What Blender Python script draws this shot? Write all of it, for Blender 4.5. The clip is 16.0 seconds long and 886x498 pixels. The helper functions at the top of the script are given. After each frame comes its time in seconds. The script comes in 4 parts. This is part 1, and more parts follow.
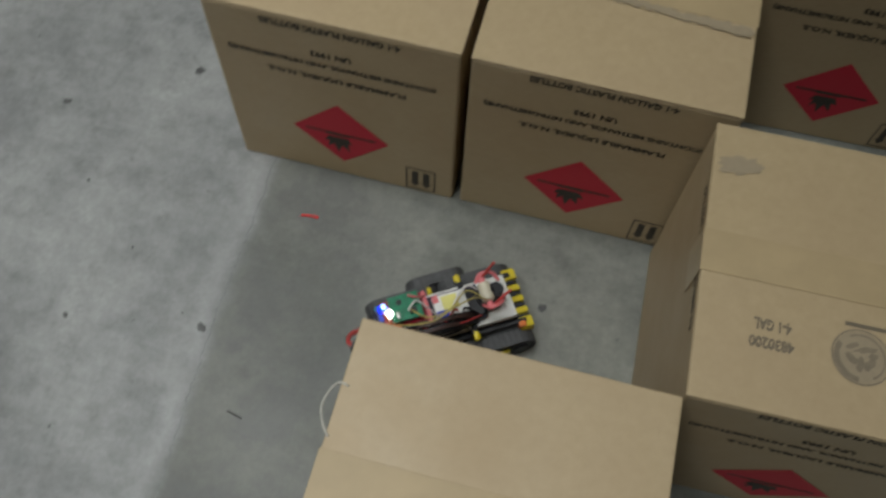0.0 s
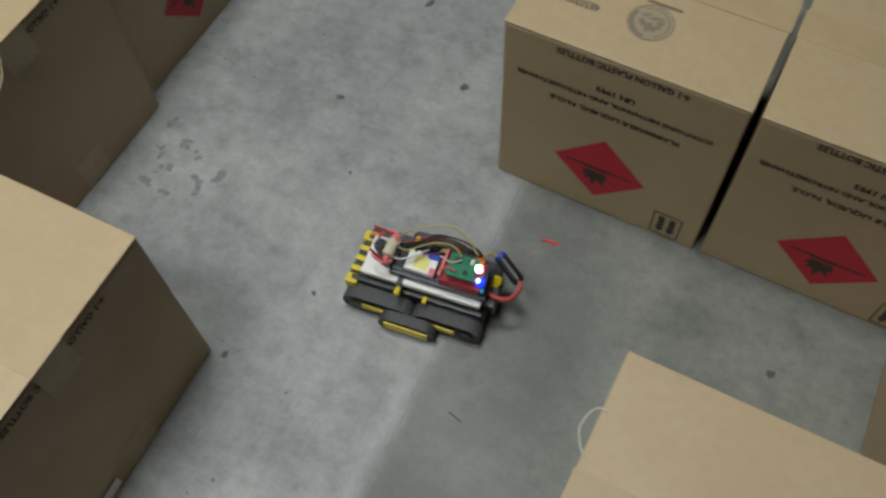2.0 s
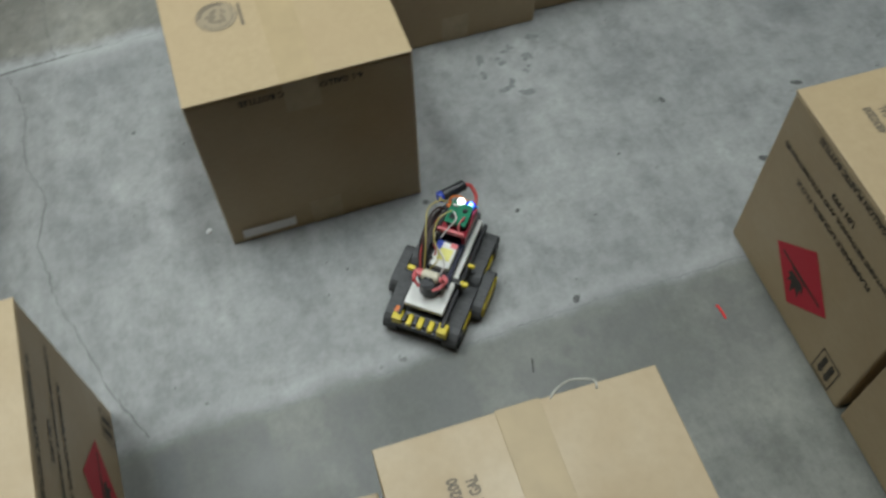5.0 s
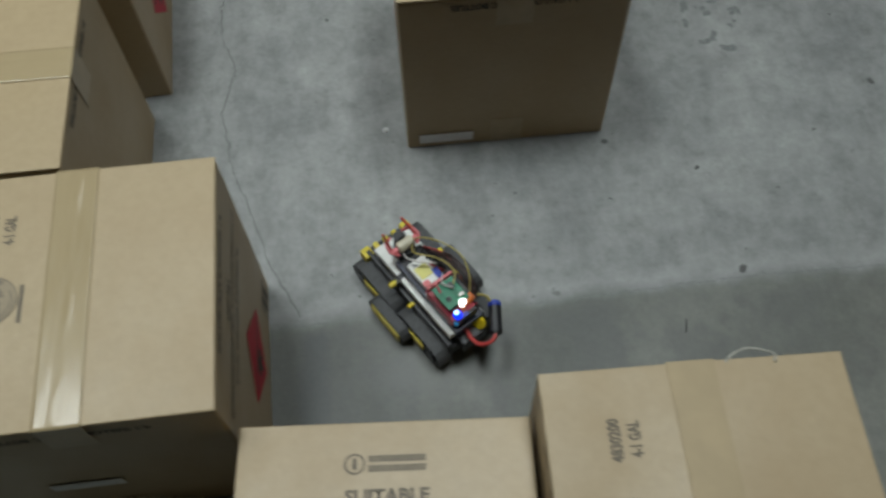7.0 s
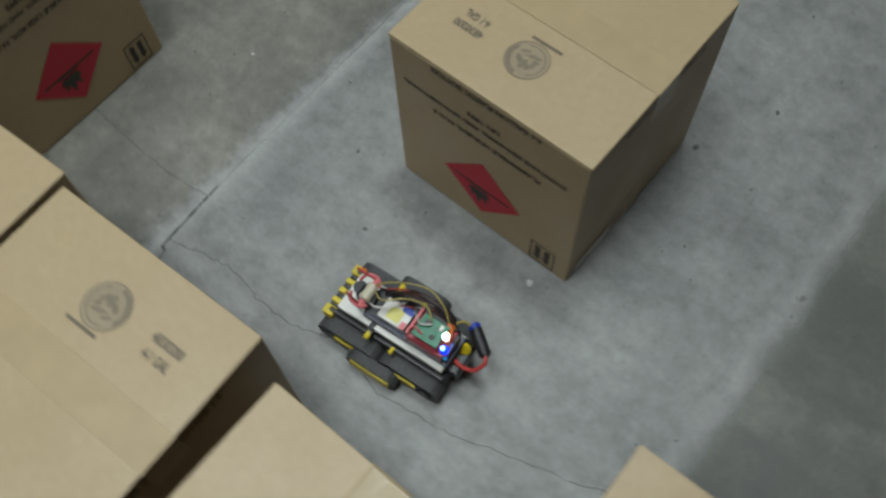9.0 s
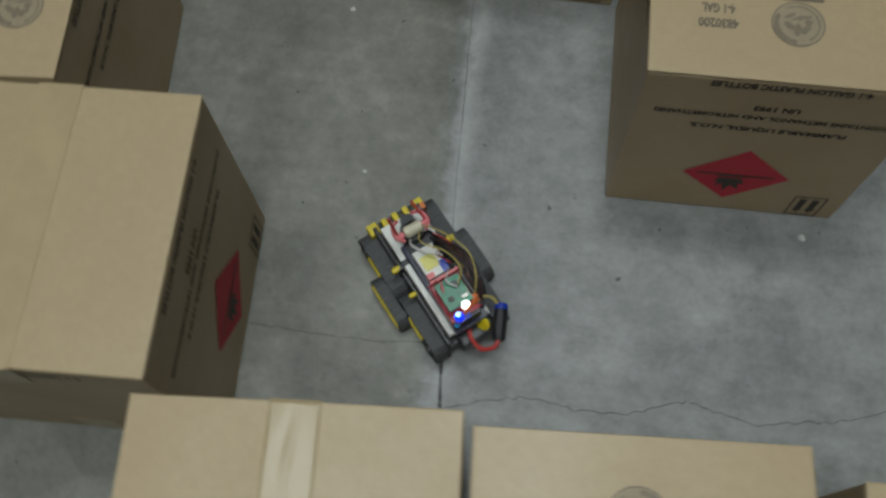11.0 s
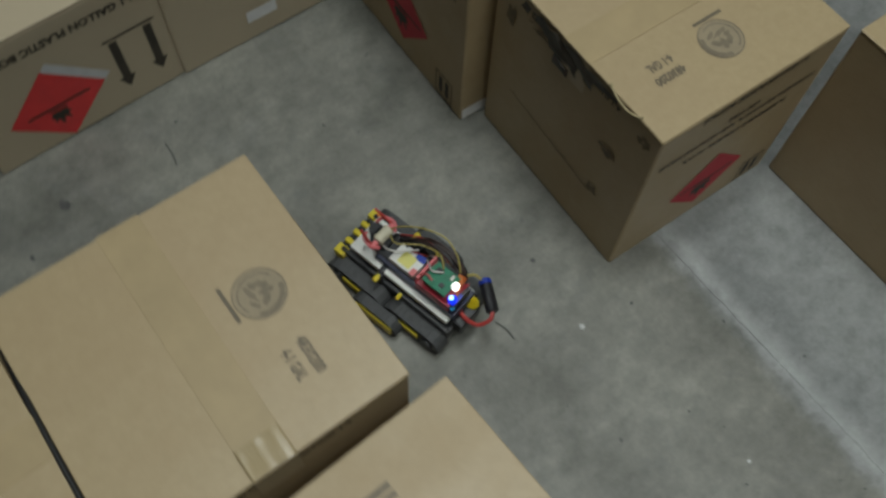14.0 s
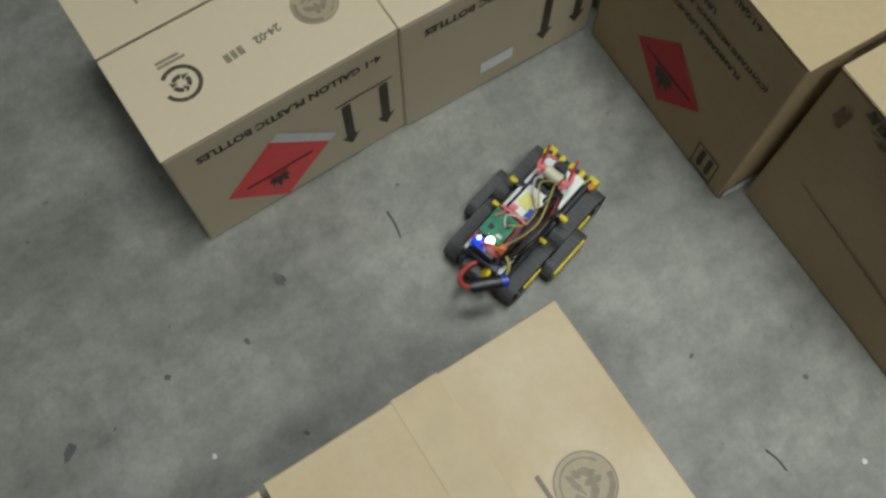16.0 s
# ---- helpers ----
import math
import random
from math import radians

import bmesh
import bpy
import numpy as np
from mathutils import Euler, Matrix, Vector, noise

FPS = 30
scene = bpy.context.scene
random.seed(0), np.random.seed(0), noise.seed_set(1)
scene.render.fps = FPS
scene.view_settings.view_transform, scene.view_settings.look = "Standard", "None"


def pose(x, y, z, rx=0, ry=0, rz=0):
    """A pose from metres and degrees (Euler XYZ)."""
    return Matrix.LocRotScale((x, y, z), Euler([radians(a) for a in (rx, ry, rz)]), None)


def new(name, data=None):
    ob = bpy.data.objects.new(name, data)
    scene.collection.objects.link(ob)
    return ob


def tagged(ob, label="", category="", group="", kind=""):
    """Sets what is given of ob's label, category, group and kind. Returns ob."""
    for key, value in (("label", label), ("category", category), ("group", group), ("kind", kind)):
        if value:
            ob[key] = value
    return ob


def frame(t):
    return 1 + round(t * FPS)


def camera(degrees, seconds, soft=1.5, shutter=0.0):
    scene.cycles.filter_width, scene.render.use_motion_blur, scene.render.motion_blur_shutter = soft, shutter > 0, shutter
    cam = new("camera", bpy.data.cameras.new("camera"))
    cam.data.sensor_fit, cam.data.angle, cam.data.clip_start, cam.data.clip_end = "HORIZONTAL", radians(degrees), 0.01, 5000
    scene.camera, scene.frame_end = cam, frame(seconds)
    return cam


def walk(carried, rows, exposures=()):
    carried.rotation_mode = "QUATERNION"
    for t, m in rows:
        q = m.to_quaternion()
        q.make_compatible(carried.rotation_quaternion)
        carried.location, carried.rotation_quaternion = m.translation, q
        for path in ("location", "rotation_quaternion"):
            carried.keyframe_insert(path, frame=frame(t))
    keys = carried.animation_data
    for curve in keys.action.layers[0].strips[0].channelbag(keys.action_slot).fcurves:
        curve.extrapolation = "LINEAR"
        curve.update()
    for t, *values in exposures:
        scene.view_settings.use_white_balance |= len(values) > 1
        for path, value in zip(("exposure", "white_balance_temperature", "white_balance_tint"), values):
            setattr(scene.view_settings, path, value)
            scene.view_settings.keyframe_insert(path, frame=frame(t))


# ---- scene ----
cam = camera(52.49, 16.0, soft=2.7, shutter=0.5)
# seconds, place in metres, then yaw to the left of +y, pitch and lean in degrees
CAMERA_WAY = (
    (0, 1.5692, 0.5514, 1.1088, 9.90, -63.62, 3.31),
    (0.5, 1.5902, 0.5591, 1.1252, 8.14, -61.91, 1.82),
    (1, 1.5763, 0.5568, 1.1291, 11.54, -62.55, 0.46),
    (1.5, 1.4865, 0.5112, 1.1282, 23.41, -63.54, -1.72),
    (2, 1.4463, 0.4857, 1.1384, 29.05, -61.62, -3.44),
    (2.5, 1.4268, 0.4668, 1.1474, 34.35, -61.11, -4.68),
    (3, 1.4466, 0.4357, 1.1778, 42.61, -57.80, -6.23),
    (3.2, 1.4926, 0.4258, 1.2062, 43.03, -55.40, -5.30),
    (5.3, 1.7626, 0.5328, 1.1633, 76.81, -58.81, -2.28),
    (5.5, 1.7615, 0.5194, 1.1574, 78.76, -59.69, -2.84),
    (6, 1.7623, 0.4985, 1.1465, 81.52, -60.35, -2.58),
    (6.5, 1.7609, 0.4928, 1.1547, 83.05, -59.88, -3.20),
    (7, 1.7445, 0.4330, 1.1600, 85.80, -61.37, -1.82),
    (7.5, 1.6606, 0.2475, 1.1441, 78.98, -61.38, 0.98),
    (8, 1.5106, 0.0768, 1.1629, 61.77, -64.57, 5.16),
    (8.2, 1.4466, 0.0569, 1.1791, 58.55, -63.44, 2.51),
    (10.3, 0.6779, -0.1620, 1.1909, 18.80, -66.90, -5.01),
    (10.5, 0.6317, -0.1380, 1.1818, 19.70, -66.53, -8.35),
    (11, 0.4862, -0.0910, 1.1304, 9.66, -68.61, -3.46),
    (11.5, 0.2925, -0.0765, 1.1304, -5.02, -67.10, -3.34),
    (12, 0.1888, -0.0576, 1.1553, -14.84, -65.07, 2.72),
    (12.5, 0.0383, 0.0318, 1.1516, -23.40, -62.39, 3.67),
    (13, -0.0630, 0.1182, 1.1884, -26.06, -62.58, -0.38),
    (13.5, -0.1508, 0.3234, 1.1622, -32.31, -63.73, 0.86),
    (14, -0.1991, 0.4978, 1.1538, -39.18, -64.54, 3.32),
    (14.5, -0.2752, 0.6550, 1.1523, -49.68, -63.58, 4.71),
    (15, -0.3116, 0.7752, 1.1411, -53.67, -65.60, 7.76),
    (15.5, -0.3059, 0.8443, 1.1222, -40.79, -67.36, 4.19),
    (16, -0.2744, 0.8746, 1.1052, -32.82, -69.64, 0.71),
)
# seconds, brightening in stops, kelvin and tint of the white balance
EXPOSURES = ((0.0, -1.31, 6500, 12), (0.5, -0.54, 6500, 12), (1.0, -0.56, 6500, 12), (1.5, -0.69, 6500, 12), (2.0, -1.21, 6500, 12), (2.5, -1.17, 6500, 12), (3.2, -1.13, 6500, 12), (5.3, -1.08, 6250, 7), (5.5, -1.08, 6250, 7), (6.0, -1.46, 6250, 7), (7.0, -1.50, 6250, 7), (8.2, -1.53, 6250, 7), (10.3, -1.80, 6250, 7), (11.0, -1.93, 6250, 7), (12.5, -1.80, 6250, 7), (13.5, -1.89, 6400, 6), (14.5, -1.84, 6400, 6), (15.0, -1.81, 6400, 6), (15.5, -1.66, 6400, 6), (16.0, -1.18, 6400, 6))
walk(cam, [(t, pose(x, y, z, 0, 0, yaw) @ pose(0, 0, 0, 90 + pitch, 0, 0) @ pose(0, 0, 0, 0, 0, lean)) for t, x, y, z, yaw, pitch, lean in CAMERA_WAY], EXPOSURES)

# seconds, place on the floor, heading of the lamp end
ROBOT_WAY = (
    (0, 1.4853, 0.9629, -149.4),
    (0.1, 1.4901, 0.9643, -137.8),
    (0.2, 1.4949, 0.9657, -112.3),
    (0.3, 1.4997, 0.9671, -89.6),
    (0.4, 1.5045, 0.9685, -69.1),
    (0.5, 1.5093, 0.9699, -42.2),
    (0.6, 1.4944, 0.9713, -20.9),
    (0.7, 1.4795, 0.9727, -10.2),
    (0.8, 1.4646, 0.9741, -0.1),
    (1, 1.4348, 0.9769, 2.7),
    (1.5, 1.3087, 0.9657, 3.1),
    (2, 1.1822, 0.9546, 6.4),
    (2.5, 1.0620, 0.9390, 4.3),
    (3, 0.9421, 0.9244, 9.7),
    (3.2, 0.8969, 0.9133, 8.8),
    (3.4, 0.8680, 0.9080, 10.0),
    (3.6, 0.8600, 0.9070, 60.0),
    (3.8, 0.8620, 0.9060, 112.0),
    (3.95, 0.8680, 0.9030, 138.0),
    (4.6, 1.0000, 0.8100, 140.0),
    (5.3, 1.1479, 0.6973, 141.5),
    (5.5, 1.1867, 0.6672, 142.9),
    (6, 1.2315, 0.6058, 103.3),
    (6.5, 1.2546, 0.4977, 91.0),
    (6.6, 1.2468, 0.4909, 66.7),
    (6.7, 1.2390, 0.4841, 47.9),
    (6.8, 1.2311, 0.4773, 35.4),
    (7, 1.2155, 0.4637, 32.8),
    (7.5, 1.1142, 0.3957, 35.8),
    (8, 1.0097, 0.3150, 37.2),
    (8.2, 0.9791, 0.2917, 28.3),
    (10.3, 0.5172, 0.2174, -1.0),
    (10.5, 0.4764, 0.2222, -9.0),
    (10.6, 0.4656, 0.2321, -32.2),
    (10.8, 0.4439, 0.2520, -60.1),
    (11, 0.4222, 0.2718, -51.6),
    (11.5, 0.3547, 0.3621, -57.7),
    (12, 0.2972, 0.4581, -62.7),
    (12.5, 0.2399, 0.5678, -63.1),
    (13, 0.1779, 0.6757, -62.3),
    (13.5, 0.1193, 0.7819, -60.1),
    (14, 0.0820, 0.8777, -76.3),
    (14.5, 0.0654, 0.9897, -81.0),
    (15, 0.0314, 1.0948, -58.3),
    (15.2, 0.0130, 1.1209, -57.3),
    (15.3, 0.0037, 1.1340, -58.1),
    (15.4, -0.0055, 1.1471, -72.8),
    (15.5, -0.0148, 1.1602, -97.4),
    (15.6, -0.0068, 1.1636, -121.4),
    (15.7, 0.0012, 1.1670, -149.1),
    (15.8, 0.0092, 1.1705, -163.2),
    (16, 0.0252, 1.1774, -163.4),
)

# ---- light ----
world = bpy.data.worlds.new("world")
scene.world = world
world.use_nodes = True
world.node_tree.nodes["Background"].inputs["Color"].default_value = (0.05, 0.05, 0.055, 1)
world.node_tree.nodes["Background"].inputs["Strength"].default_value = 0.3

CEILING = 4.6
# tube fittings that run along x: centre, length, watts
FITTINGS = (((-1.15, -0.55), 1.2, 11), ((-0.75, 0.5), 1.2, 10), ((0.5, -0.45), 1.2, 58), ((0.55, 1.3), 1.2, 54), ((0.35, -1.7), 1.2, 42))
for (lx, ly), length, watts in FITTINGS:
    lamp = bpy.data.lights.new("tube_light", "AREA")
    lamp.shape, lamp.size, lamp.size_y, lamp.energy = "RECTANGLE", length, 0.56, watts
    lamp.spread = radians(90)
    lamp.color = (0.94, 0.985, 0.97)
    ob = new("tube_light", lamp)
    ob.matrix_world = pose(lx, ly, CEILING - 0.16)


# ---- materials ----
def shader(name, rough=0.6, metal=0.0, color=(0.5, 0.5, 0.5)):
    m = bpy.data.materials.new(name)
    m.use_nodes = True
    b = m.node_tree.nodes["Principled BSDF"]
    b.inputs["Base Color"].default_value = (*color, 1)
    b.inputs["Roughness"].default_value, b.inputs["Metallic"].default_value = rough, metal
    return m, m.node_tree.nodes, m.node_tree.links, b


def noise_node(n, l, coord, scale, detail=4.0, rough=0.55, stretch=None):
    t = n.new("ShaderNodeTexNoise")
    t.inputs["Scale"].default_value, t.inputs["Detail"].default_value, t.inputs["Roughness"].default_value = scale, detail, rough
    if stretch:
        mp = n.new("ShaderNodeMapping")
        mp.inputs["Scale"].default_value = stretch
        l.new(coord, mp.inputs["Vector"])
        coord = mp.outputs["Vector"]
    l.new(coord, t.inputs["Vector"])
    return t.outputs["Fac"]


def ramp_node(n, l, fac, stops):
    r = n.new("ShaderNodeValToRGB")
    while len(r.color_ramp.elements) < len(stops):
        r.color_ramp.elements.new(0.5)
    for e, (p, c) in zip(r.color_ramp.elements, stops):
        e.position, e.color = p, (*c, 1) if len(c) == 3 else c
    l.new(fac, r.inputs["Fac"])
    return r.outputs["Color"]


def mix_node(n, l, fac, a, b, kind="MIX"):
    x = n.new("ShaderNodeMix")
    x.data_type, x.blend_type = "RGBA", kind
    for value, socket in ((fac, x.inputs[0]), (a, x.inputs[6]), (b, x.inputs[7])):
        if isinstance(value, (int, float)):
            socket.default_value = value
        elif isinstance(value, tuple):
            socket.default_value = (*value, 1)
        else:
            l.new(value, socket)
    return x.outputs[2]


def math_node(n, l, op, a, b=0.0, clamp=False):
    x = n.new("ShaderNodeMath")
    x.operation, x.use_clamp = op, clamp
    for value, socket in ((a, x.inputs[0]), (b, x.inputs[1])):
        if isinstance(value, (int, float)):
            socket.default_value = value
        else:
            l.new(value, socket)
    return x.outputs[0]


def bump_node(n, l, b, height, strength, distance):
    x = n.new("ShaderNodeBump")
    x.inputs["Strength"].default_value, x.inputs["Distance"].default_value = strength, distance
    l.new(height, x.inputs["Height"])
    l.new(x.outputs["Normal"], b.inputs["Normal"])


def plain(name, color, rough=0.5, metal=0.0, vary=0.18, scale=60.0):
    m, n, l, b = shader(name, rough, metal, color)
    co = n.new("ShaderNodeTexCoord").outputs["Object"]
    f = noise_node(n, l, co, scale)
    dark = tuple(c * (1 - vary) for c in color)
    light = tuple(min(1.0, c * (1 + vary)) for c in color)
    l.new(ramp_node(n, l, f, [(0.3, dark), (0.7, light)]), b.inputs["Base Color"])
    bump_node(n, l, b, f, 0.15, 0.002)
    return m


def glow(name, color, strength):
    m, n, l, b = shader(name, 0.3, 0, color)
    b.inputs["Emission Color"].default_value, b.inputs["Emission Strength"].default_value = (*color, 1), strength
    return m


def cardboard_material(name="kraft_cardboard", bleach=0.0):
    m, n, l, b = shader(name, 0.62)
    co = n.new("ShaderNodeTexCoord").outputs["Object"]
    rnd = n.new("ShaderNodeObjectInfo").outputs["Random"]
    shift = n.new("ShaderNodeVectorMath")
    shift.operation = "ADD"
    l.new(co, shift.inputs[0])
    l.new(rnd, shift.inputs[1])
    co = shift.outputs[0]
    fibre = noise_node(n, l, co, 90, 6, 0.7, (1, 1, 3))
    blot = noise_node(n, l, co, 7, 4, 0.6)
    c = ramp_node(n, l, fibre, [(0.25, (0.388, 0.296, 0.165)), (0.75, (0.447, 0.345, 0.202))])
    c = mix_node(n, l, ramp_node(n, l, blot, [(0.42, (0, 0, 0)), (0.75, (0.55, 0.55, 0.55))]), c, (0.376, 0.274, 0.152))
    c = mix_node(n, l, math_node(n, l, "MULTIPLY", rnd, 0.15), c, (0.462, 0.351, 0.233))
    scuff = noise_node(n, l, co, 24, 6, 0.75, (1, 0.35, 1))
    c = mix_node(n, l, ramp_node(n, l, scuff, [(0.66, (0, 0, 0)), (0.78, (0.35, 0.35, 0.35))]), c, (0.216, 0.158, 0.099))
    if bleach:
        c = mix_node(n, l, bleach, c, (0.600, 0.534, 0.414))
    l.new(c, b.inputs["Base Color"])
    l.new(ramp_node(n, l, blot, [(0.3, (0.36, 0.36, 0.36)), (0.7, (0.58, 0.58, 0.58))]), b.inputs["Roughness"])
    flute = n.new("ShaderNodeTexWave")
    flute.inputs["Scale"].default_value, flute.inputs["Distortion"].default_value = 42, 0.6
    l.new(co, flute.inputs["Vector"])
    h = math_node(n, l, "ADD", math_node(n, l, "MULTIPLY", flute.outputs["Fac"], 0.012), math_node(n, l, "ADD", math_node(n, l, "MULTIPLY", fibre, 0.15), blot))
    bump_node(n, l, b, h, 0.35, 0.004)
    return m


def ink_material(name, ink, cover, hide=0.0):
    """Print on cardboard, worn thin in places."""
    m, n, l, b = shader(name, 0.6)
    co = n.new("ShaderNodeTexCoord").outputs["Object"]
    f = noise_node(n, l, co, 160, 5, 0.7)
    g = noise_node(n, l, co, 22, 3)
    k = math_node(n, l, "ADD", math_node(n, l, "MULTIPLY", f, 0.5), math_node(n, l, "MULTIPLY", g, 0.5))
    fac = ramp_node(n, l, k, [(0.30, (cover,) * 3), (0.68, (hide,) * 3)])
    l.new(mix_node(n, l, fac, (0.410, 0.328, 0.210), ink), b.inputs["Base Color"])
    return m


def floor_material():
    m, n, l, b = shader("worn_concrete", 0.55)
    geo = n.new("ShaderNodeNewGeometry").outputs["Position"]
    sep = n.new("ShaderNodeSeparateXYZ")
    l.new(geo, sep.inputs[0])
    wob = noise_node(n, l, geo, 9, 5, 0.65)
    x = math_node(n, l, "ADD", sep.outputs["X"], math_node(n, l, "MULTIPLY", math_node(n, l, "SUBTRACT", wob, 0.5), 0.045))
    x = math_node(n, l, "ADD", x, math_node(n, l, "MULTIPLY", math_node(n, l, "SUBTRACT", noise_node(n, l, geo, 34, 6, 0.7), 0.5), 0.030))
    east = math_node(n, l, "MULTIPLY", math_node(n, l, "SUBTRACT", x, 1.205), 60, True)
    west = math_node(n, l, "MULTIPLY", math_node(n, l, "SUBTRACT", 0.415, x), 40, True)
    fine = noise_node(n, l, geo, 130, 8, 0.75)
    cloud = noise_node(n, l, geo, 5.5, 7, 0.62)
    patch = noise_node(n, l, geo, 14, 6, 0.7)
    c = ramp_node(n, l, cloud, [(0.30, (0.158, 0.164, 0.161)), (0.5, (0.227, 0.231, 0.226)), (0.70, (0.288, 0.293, 0.283))])
    ce = ramp_node(n, l, cloud, [(0.30, (0.092, 0.097, 0.084)), (0.5, (0.160, 0.165, 0.143)), (0.70, (0.220, 0.223, 0.192))])
    cw = ramp_node(n, l, cloud, [(0.30, (0.104, 0.104, 0.088)), (0.5, (0.175, 0.172, 0.148)), (0.70, (0.242, 0.236, 0.204))])
    c = mix_node(n, l, east, c, ce)
    c = mix_node(n, l, west, c, cw)
    c = mix_node(n, l, ramp_node(n, l, patch, [(0.54, (0, 0, 0)), (0.70, (0.45, 0.45, 0.45))]), c, (0.130, 0.132, 0.125))
    mottle = noise_node(n, l, geo, 34, 7, 0.72)
    c = mix_node(n, l, 0.6, c, ramp_node(n, l, mottle, [(0.30, (0.31, 0.31, 0.31)), (0.5, (0.5, 0.5, 0.5)), (0.72, (0.68, 0.68, 0.68))]), "OVERLAY")
    trowel = noise_node(n, l, geo, 6, 5, 0.6, (1.0, 6.0, 1.0))
    c = mix_node(n, l, 0.35, c, ramp_node(n, l, trowel, [(0.35, (0.42, 0.42, 0.42)), (0.65, (0.57, 0.57, 0.57))]), "OVERLAY")
    pale = noise_node(n, l, geo, 3.1, 6, 0.7)
    c = mix_node(n, l, ramp_node(n, l, pale, [(0.55, (0, 0, 0)), (0.75, (0.45, 0.45, 0.45))]), c, (0.331, 0.335, 0.324))
    # lime-pale scuffed arris along both joints
    for place, width, amount in ((1.192, 0.024, 0.75), (0.425, 0.022, 0.8)):
        d = math_node(n, l, "ABSOLUTE", math_node(n, l, "SUBTRACT", x, place))
        k = math_node(n, l, "SUBTRACT", 1.0, math_node(n, l, "DIVIDE", d, width), True)
        k = math_node(n, l, "MULTIPLY", math_node(n, l, "MULTIPLY", k, ramp_node(n, l, patch, [(0.3, (0.2, 0.2, 0.2)), (0.55, (1, 1, 1))])), amount)
        c = mix_node(n, l, k, c, (0.360, 0.367, 0.360))
    # darker noise patches on the east slab beside its joint
    d = math_node(n, l, "ABSOLUTE", math_node(n, l, "SUBTRACT", x, 1.30))
    k = math_node(n, l, "MULTIPLY", math_node(n, l, "SUBTRACT", 1.0, math_node(n, l, "DIVIDE", d, 0.135), True), 1.8, True)
    k = math_node(n, l, "MULTIPLY", k, ramp_node(n, l, noise_node(n, l, geo, 11, 5, 0.6), [(0.40, (0.15, 0.15, 0.15)), (0.58, (0.80, 0.80, 0.80))]))
    c = mix_node(n, l, k, c, (0.090, 0.094, 0.086))
    # square-edged darker patches that end at the joint
    y = math_node(n, l, "ADD", sep.outputs["Y"], math_node(n, l, "MULTIPLY", math_node(n, l, "SUBTRACT", patch, 0.5), 0.030))
    from_joint = math_node(n, l, "MULTIPLY", math_node(n, l, "SUBTRACT", x, 1.215), 60, True)
    to_east = math_node(n, l, "MULTIPLY", math_node(n, l, "SUBTRACT", 1.43, x), 14, True)
    for middle, half, amount in ((0.285, 0.026, 0.66), (0.345, 0.085, 0.34), (0.62, 0.10, 0.28)):
        d = math_node(n, l, "ABSOLUTE", math_node(n, l, "SUBTRACT", y, middle))
        k = math_node(n, l, "MULTIPLY", math_node(n, l, "SUBTRACT", half, d), 90, True)
        k = math_node(n, l, "MULTIPLY", math_node(n, l, "MULTIPLY", k, from_joint), math_node(n, l, "MULTIPLY", to_east, amount))
        c = mix_node(n, l, k, c, (0.072, 0.077, 0.076))
    grain = ramp_node(n, l, fine, [(0.3, (0.42, 0.42, 0.42)), (0.7, (0.58, 0.58, 0.58))])
    c = mix_node(n, l, 0.75, c, grain, "OVERLAY")
    speck = noise_node(n, l, geo, 42, 3, 0.5)
    c = mix_node(n, l, ramp_node(n, l, speck, [(0.70, (0, 0, 0)), (0.77, (0.7, 0.7, 0.7))]), c, (0.086, 0.086, 0.083))
    l.new(c, b.inputs["Base Color"])
    l.new(ramp_node(n, l, cloud, [(0.3, (0.62, 0.62, 0.62)), (0.7, (0.42, 0.42, 0.42))]), b.inputs["Roughness"])
    bump_node(n, l, b, math_node(n, l, "ADD", math_node(n, l, "MULTIPLY", fine, 0.3), patch), 0.25, 0.003)
    return m


KRAFT = cardboard_material()
PALE_KRAFT = cardboard_material("pale_kraft_cardboard", 0.5)
INK_BLACK = ink_material("black_print", (0.014, 0.012, 0.011), 0.98, 0.86)
INK_GREY = ink_material("faded_grey_print", (0.076, 0.063, 0.045), 0.95, 0.65)
INK_FAINT = ink_material("faint_grey_print", (0.216, 0.176, 0.115), 0.75, 0.35)
INK_PALE = ink_material("pale_grey_print", (0.122, 0.101, 0.071), 0.92, 0.55)
RED_LABEL = ink_material("red_hazard_print", (0.52, 0.010, 0.036), 0.99, 0.94)
FOAM = plain("grey_white_foam", (0.52, 0.52, 0.51), 0.7, 0, 0.1, 60)
STICKER = plain("white_paper_label", (0.80, 0.80, 0.80), 0.4, 0, 0.06, 40)
RED_STICKER = plain("red_sticker", (0.76, 0.040, 0.045), 0.3, 0, 0.1, 30)
SILVER_STRIP = plain("pale_sticker_strip", (0.62, 0.62, 0.63), 0.35, 0, 0.08, 50)
CORD = plain("tan_cord", (0.374, 0.302, 0.173), 0.8, 0, 0.2, 200)
PALE_CORD = plain("pale_cord", (0.446, 0.432, 0.374), 0.7, 0, 0.15, 200)
CONCRETE = floor_material()
CRACK = plain("dark_crack", (0.068, 0.068, 0.065), 0.9, 0, 0.3, 90)
BOOT_MARK = plain("grey_boot_mark", (0.152, 0.157, 0.156), 0.6, 0, 0.3, 120)
STAIN = plain("oil_stain", (0.064, 0.065, 0.062), 0.55, 0, 0.25, 80)
GRIT = plain("dark_grit", (0.072, 0.070, 0.066), 0.8, 0, 0.3, 300)
WALL = plain("painted_block_wall", (0.085, 0.085, 0.082), 0.8, 0, 0.12, 3)
ROOF = plain("grey_ceiling_board", (0.07, 0.07, 0.07), 0.85, 0, 0.1, 3)
